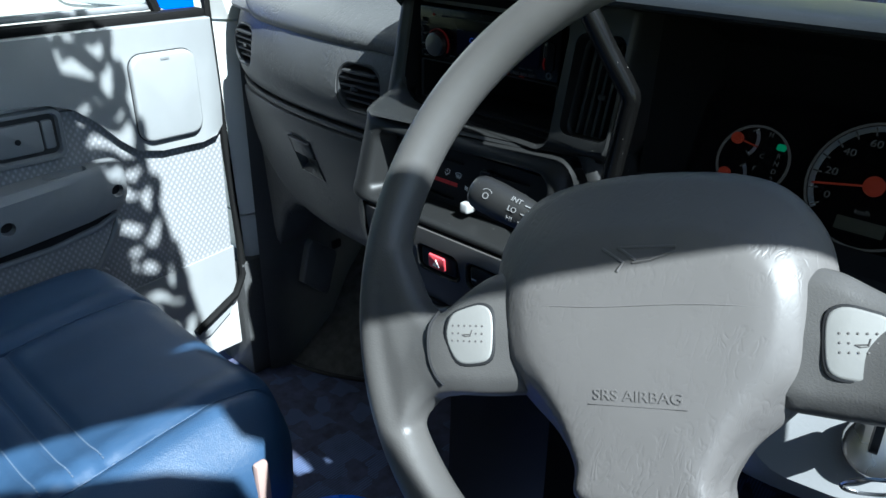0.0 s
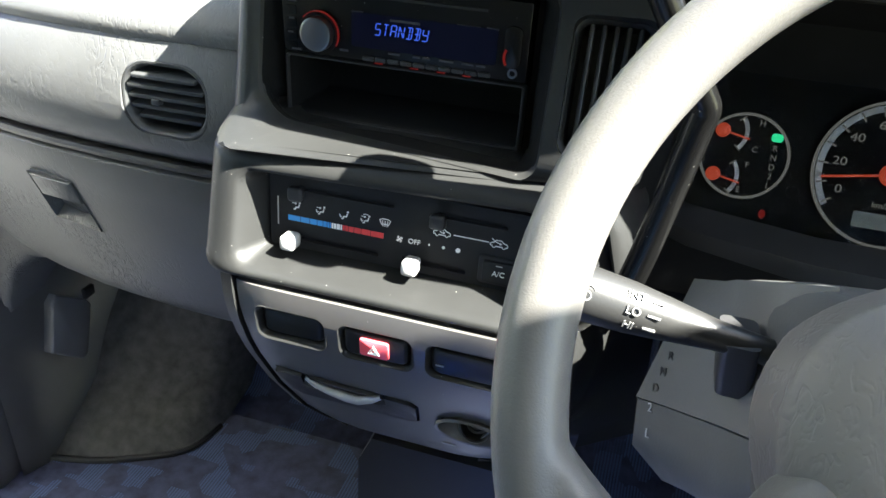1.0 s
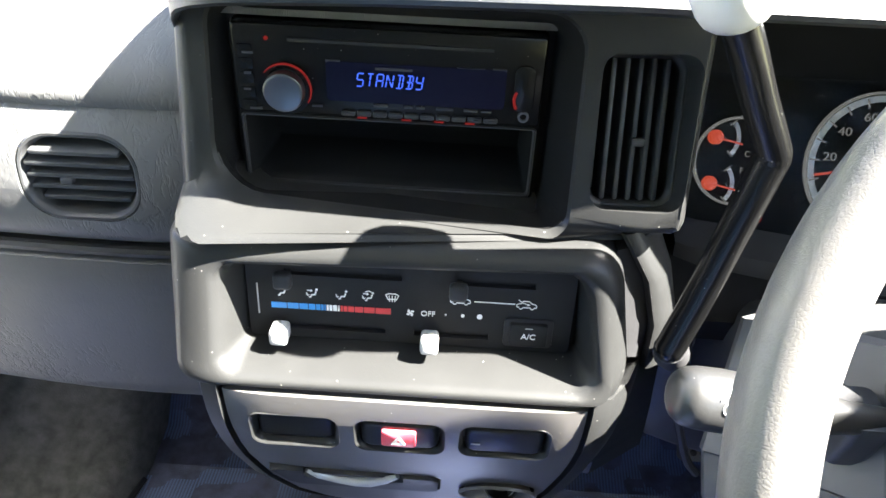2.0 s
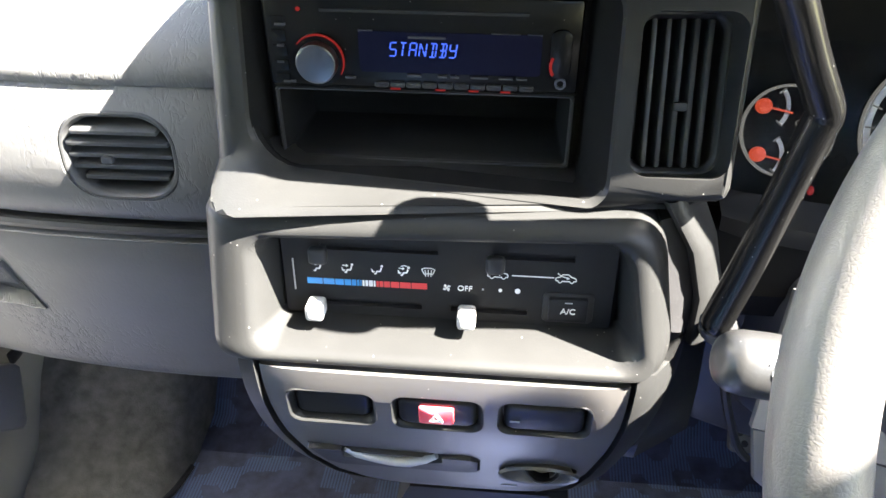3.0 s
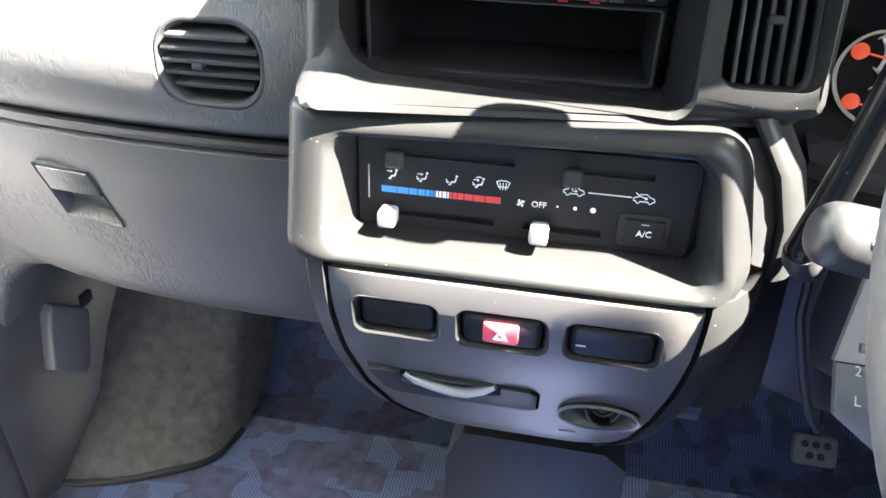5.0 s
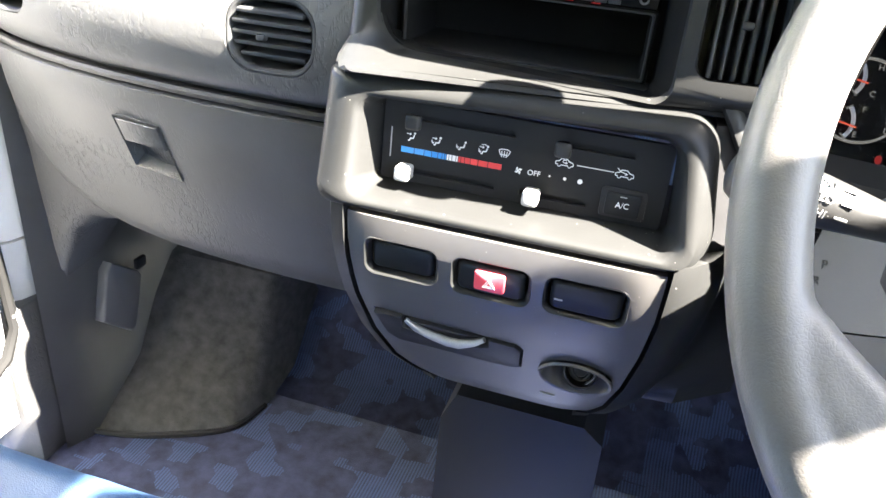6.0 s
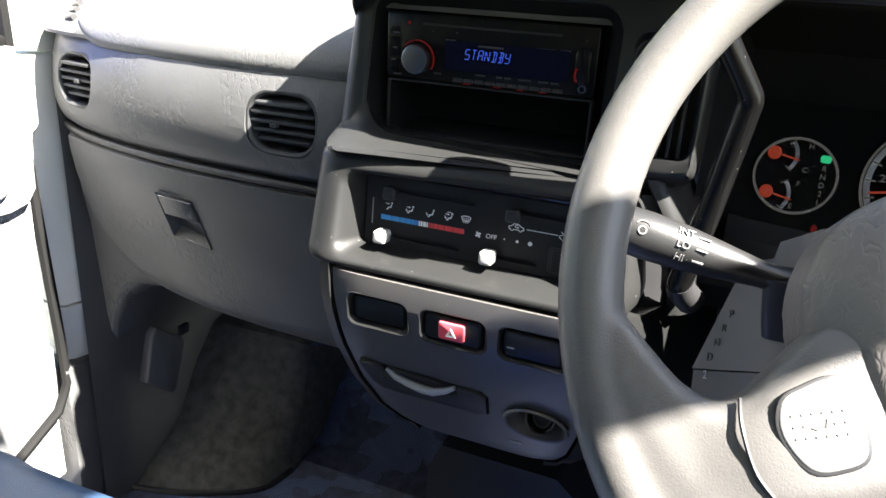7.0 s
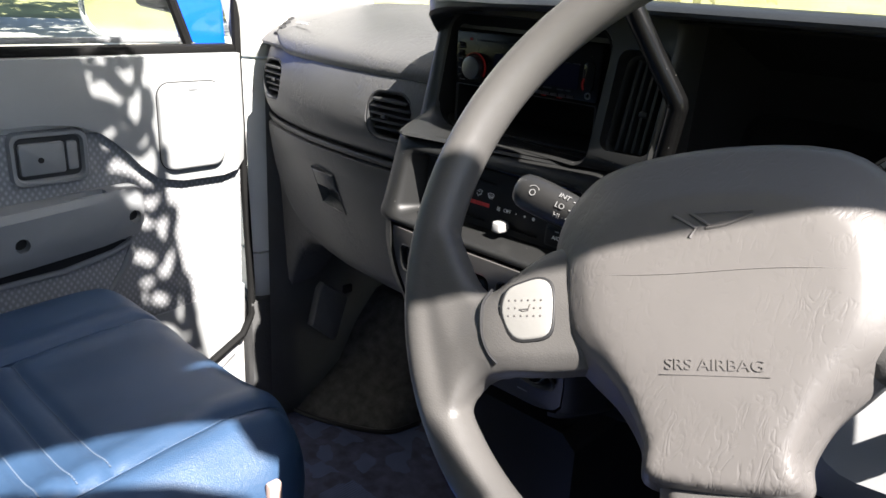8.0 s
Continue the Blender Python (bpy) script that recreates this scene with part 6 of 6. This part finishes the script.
# ---- windscreen and outside ----
ws = part("window_1", loft([[(-0.60, 0.60, 0.78), (0.62, 0.60, 0.78)], [(-0.60, -0.25, 1.36), (0.62, -0.25, 1.36)]], closed=False), GLASS)
bmd = bmesh.new()
bmd.from_mesh(ws.data)
bmesh.ops.solidify(bmd, geom=bmd.faces[:], thickness=0.005)
bmd.to_mesh(ws.data)
bmd.free()
ws.visible_shadow = False
tagged(ws, "clear windscreen above the dashboard", "windscreen", kind="structure")
bm = bmesh.new()
bmesh.ops.create_grid(bm, x_segments=80, y_segments=80, size=90)
for v in bm.verts:
    v.co.z = -0.65 + 0.15 * noise.noise(v.co * 0.15) + 0.075 * max(0.0, v.co.length - 18) + 0.5 * noise.noise(v.co * 0.09) * min(1.0, max(0.0, v.co.length - 18) / 20)
tagged(part("ground", bm, GRASS), "dry yellow-green grass outside", "ground", kind="structure")
tagged(part("pavement", prism([(-30, -16), (1.6, -16), (1.6, 0.4), (-1.4, 0.4), (-5, 14), (-30, 14)], 0.13, 0.02, pose(0, 0, -0.47)), GRAVEL), "pale concrete yard beside the van", "pavement", kind="structure")
random.seed(3)
for k in range(11):
    a = radians(52 + 13 * k)
    d = 12 + 5 * random.random()
    cx, cy = d * math.cos(a), d * math.sin(a)
    tree = thing("tree", (cx, cy, -0.65), "leafy green tree standing at the edge of the yard", "tree", "trees outside")
    part("trunk", tube([(cx, cy, -0.7), (cx + 0.1, cy, 1.6), (cx - 0.1, cy + 0.1, 4.0), (cx, cy, 7.0)], [0.30, 0.22, 0.17, 0.07], 8), BARK, tree)
    verts, faces = [], []
    for _ in range(1500):
        th, h = random.uniform(0, 6.283), random.uniform(0.0, 1.0)
        r = random.uniform(0.2, 1.0) ** 0.5 * (1.2 + 2.2 * math.sin(math.pi * min(1.0, h * 0.9 + 0.1))) * (1 + 0.25 * math.sin(3 * th + k))
        p = Vector((cx + r * math.cos(th), cy + r * math.sin(th), 1.3 + 8.0 * h + 0.4 * math.sin(th * 3)))
        s = random.uniform(0.18, 0.42)
        u, w = Vector([random.gauss(0, 1) for _ in range(3)]).normalized() * s, Vector([random.gauss(0, 1) for _ in range(3)]).normalized() * s
        i = len(verts)
        verts += [p - u, p + w * 0.5, p + u, p - w * 0.5]
        faces.append((i, i + 1, i + 2, i + 3))
    me = bpy.data.meshes.new("crown")
    me.from_pydata(verts, [], faces)
    me.materials.append(LEAF)
    cr = new("crown", me)
    cr.parent, cr.matrix_parent_inverse = tree, Matrix.Translation(-tree.location)
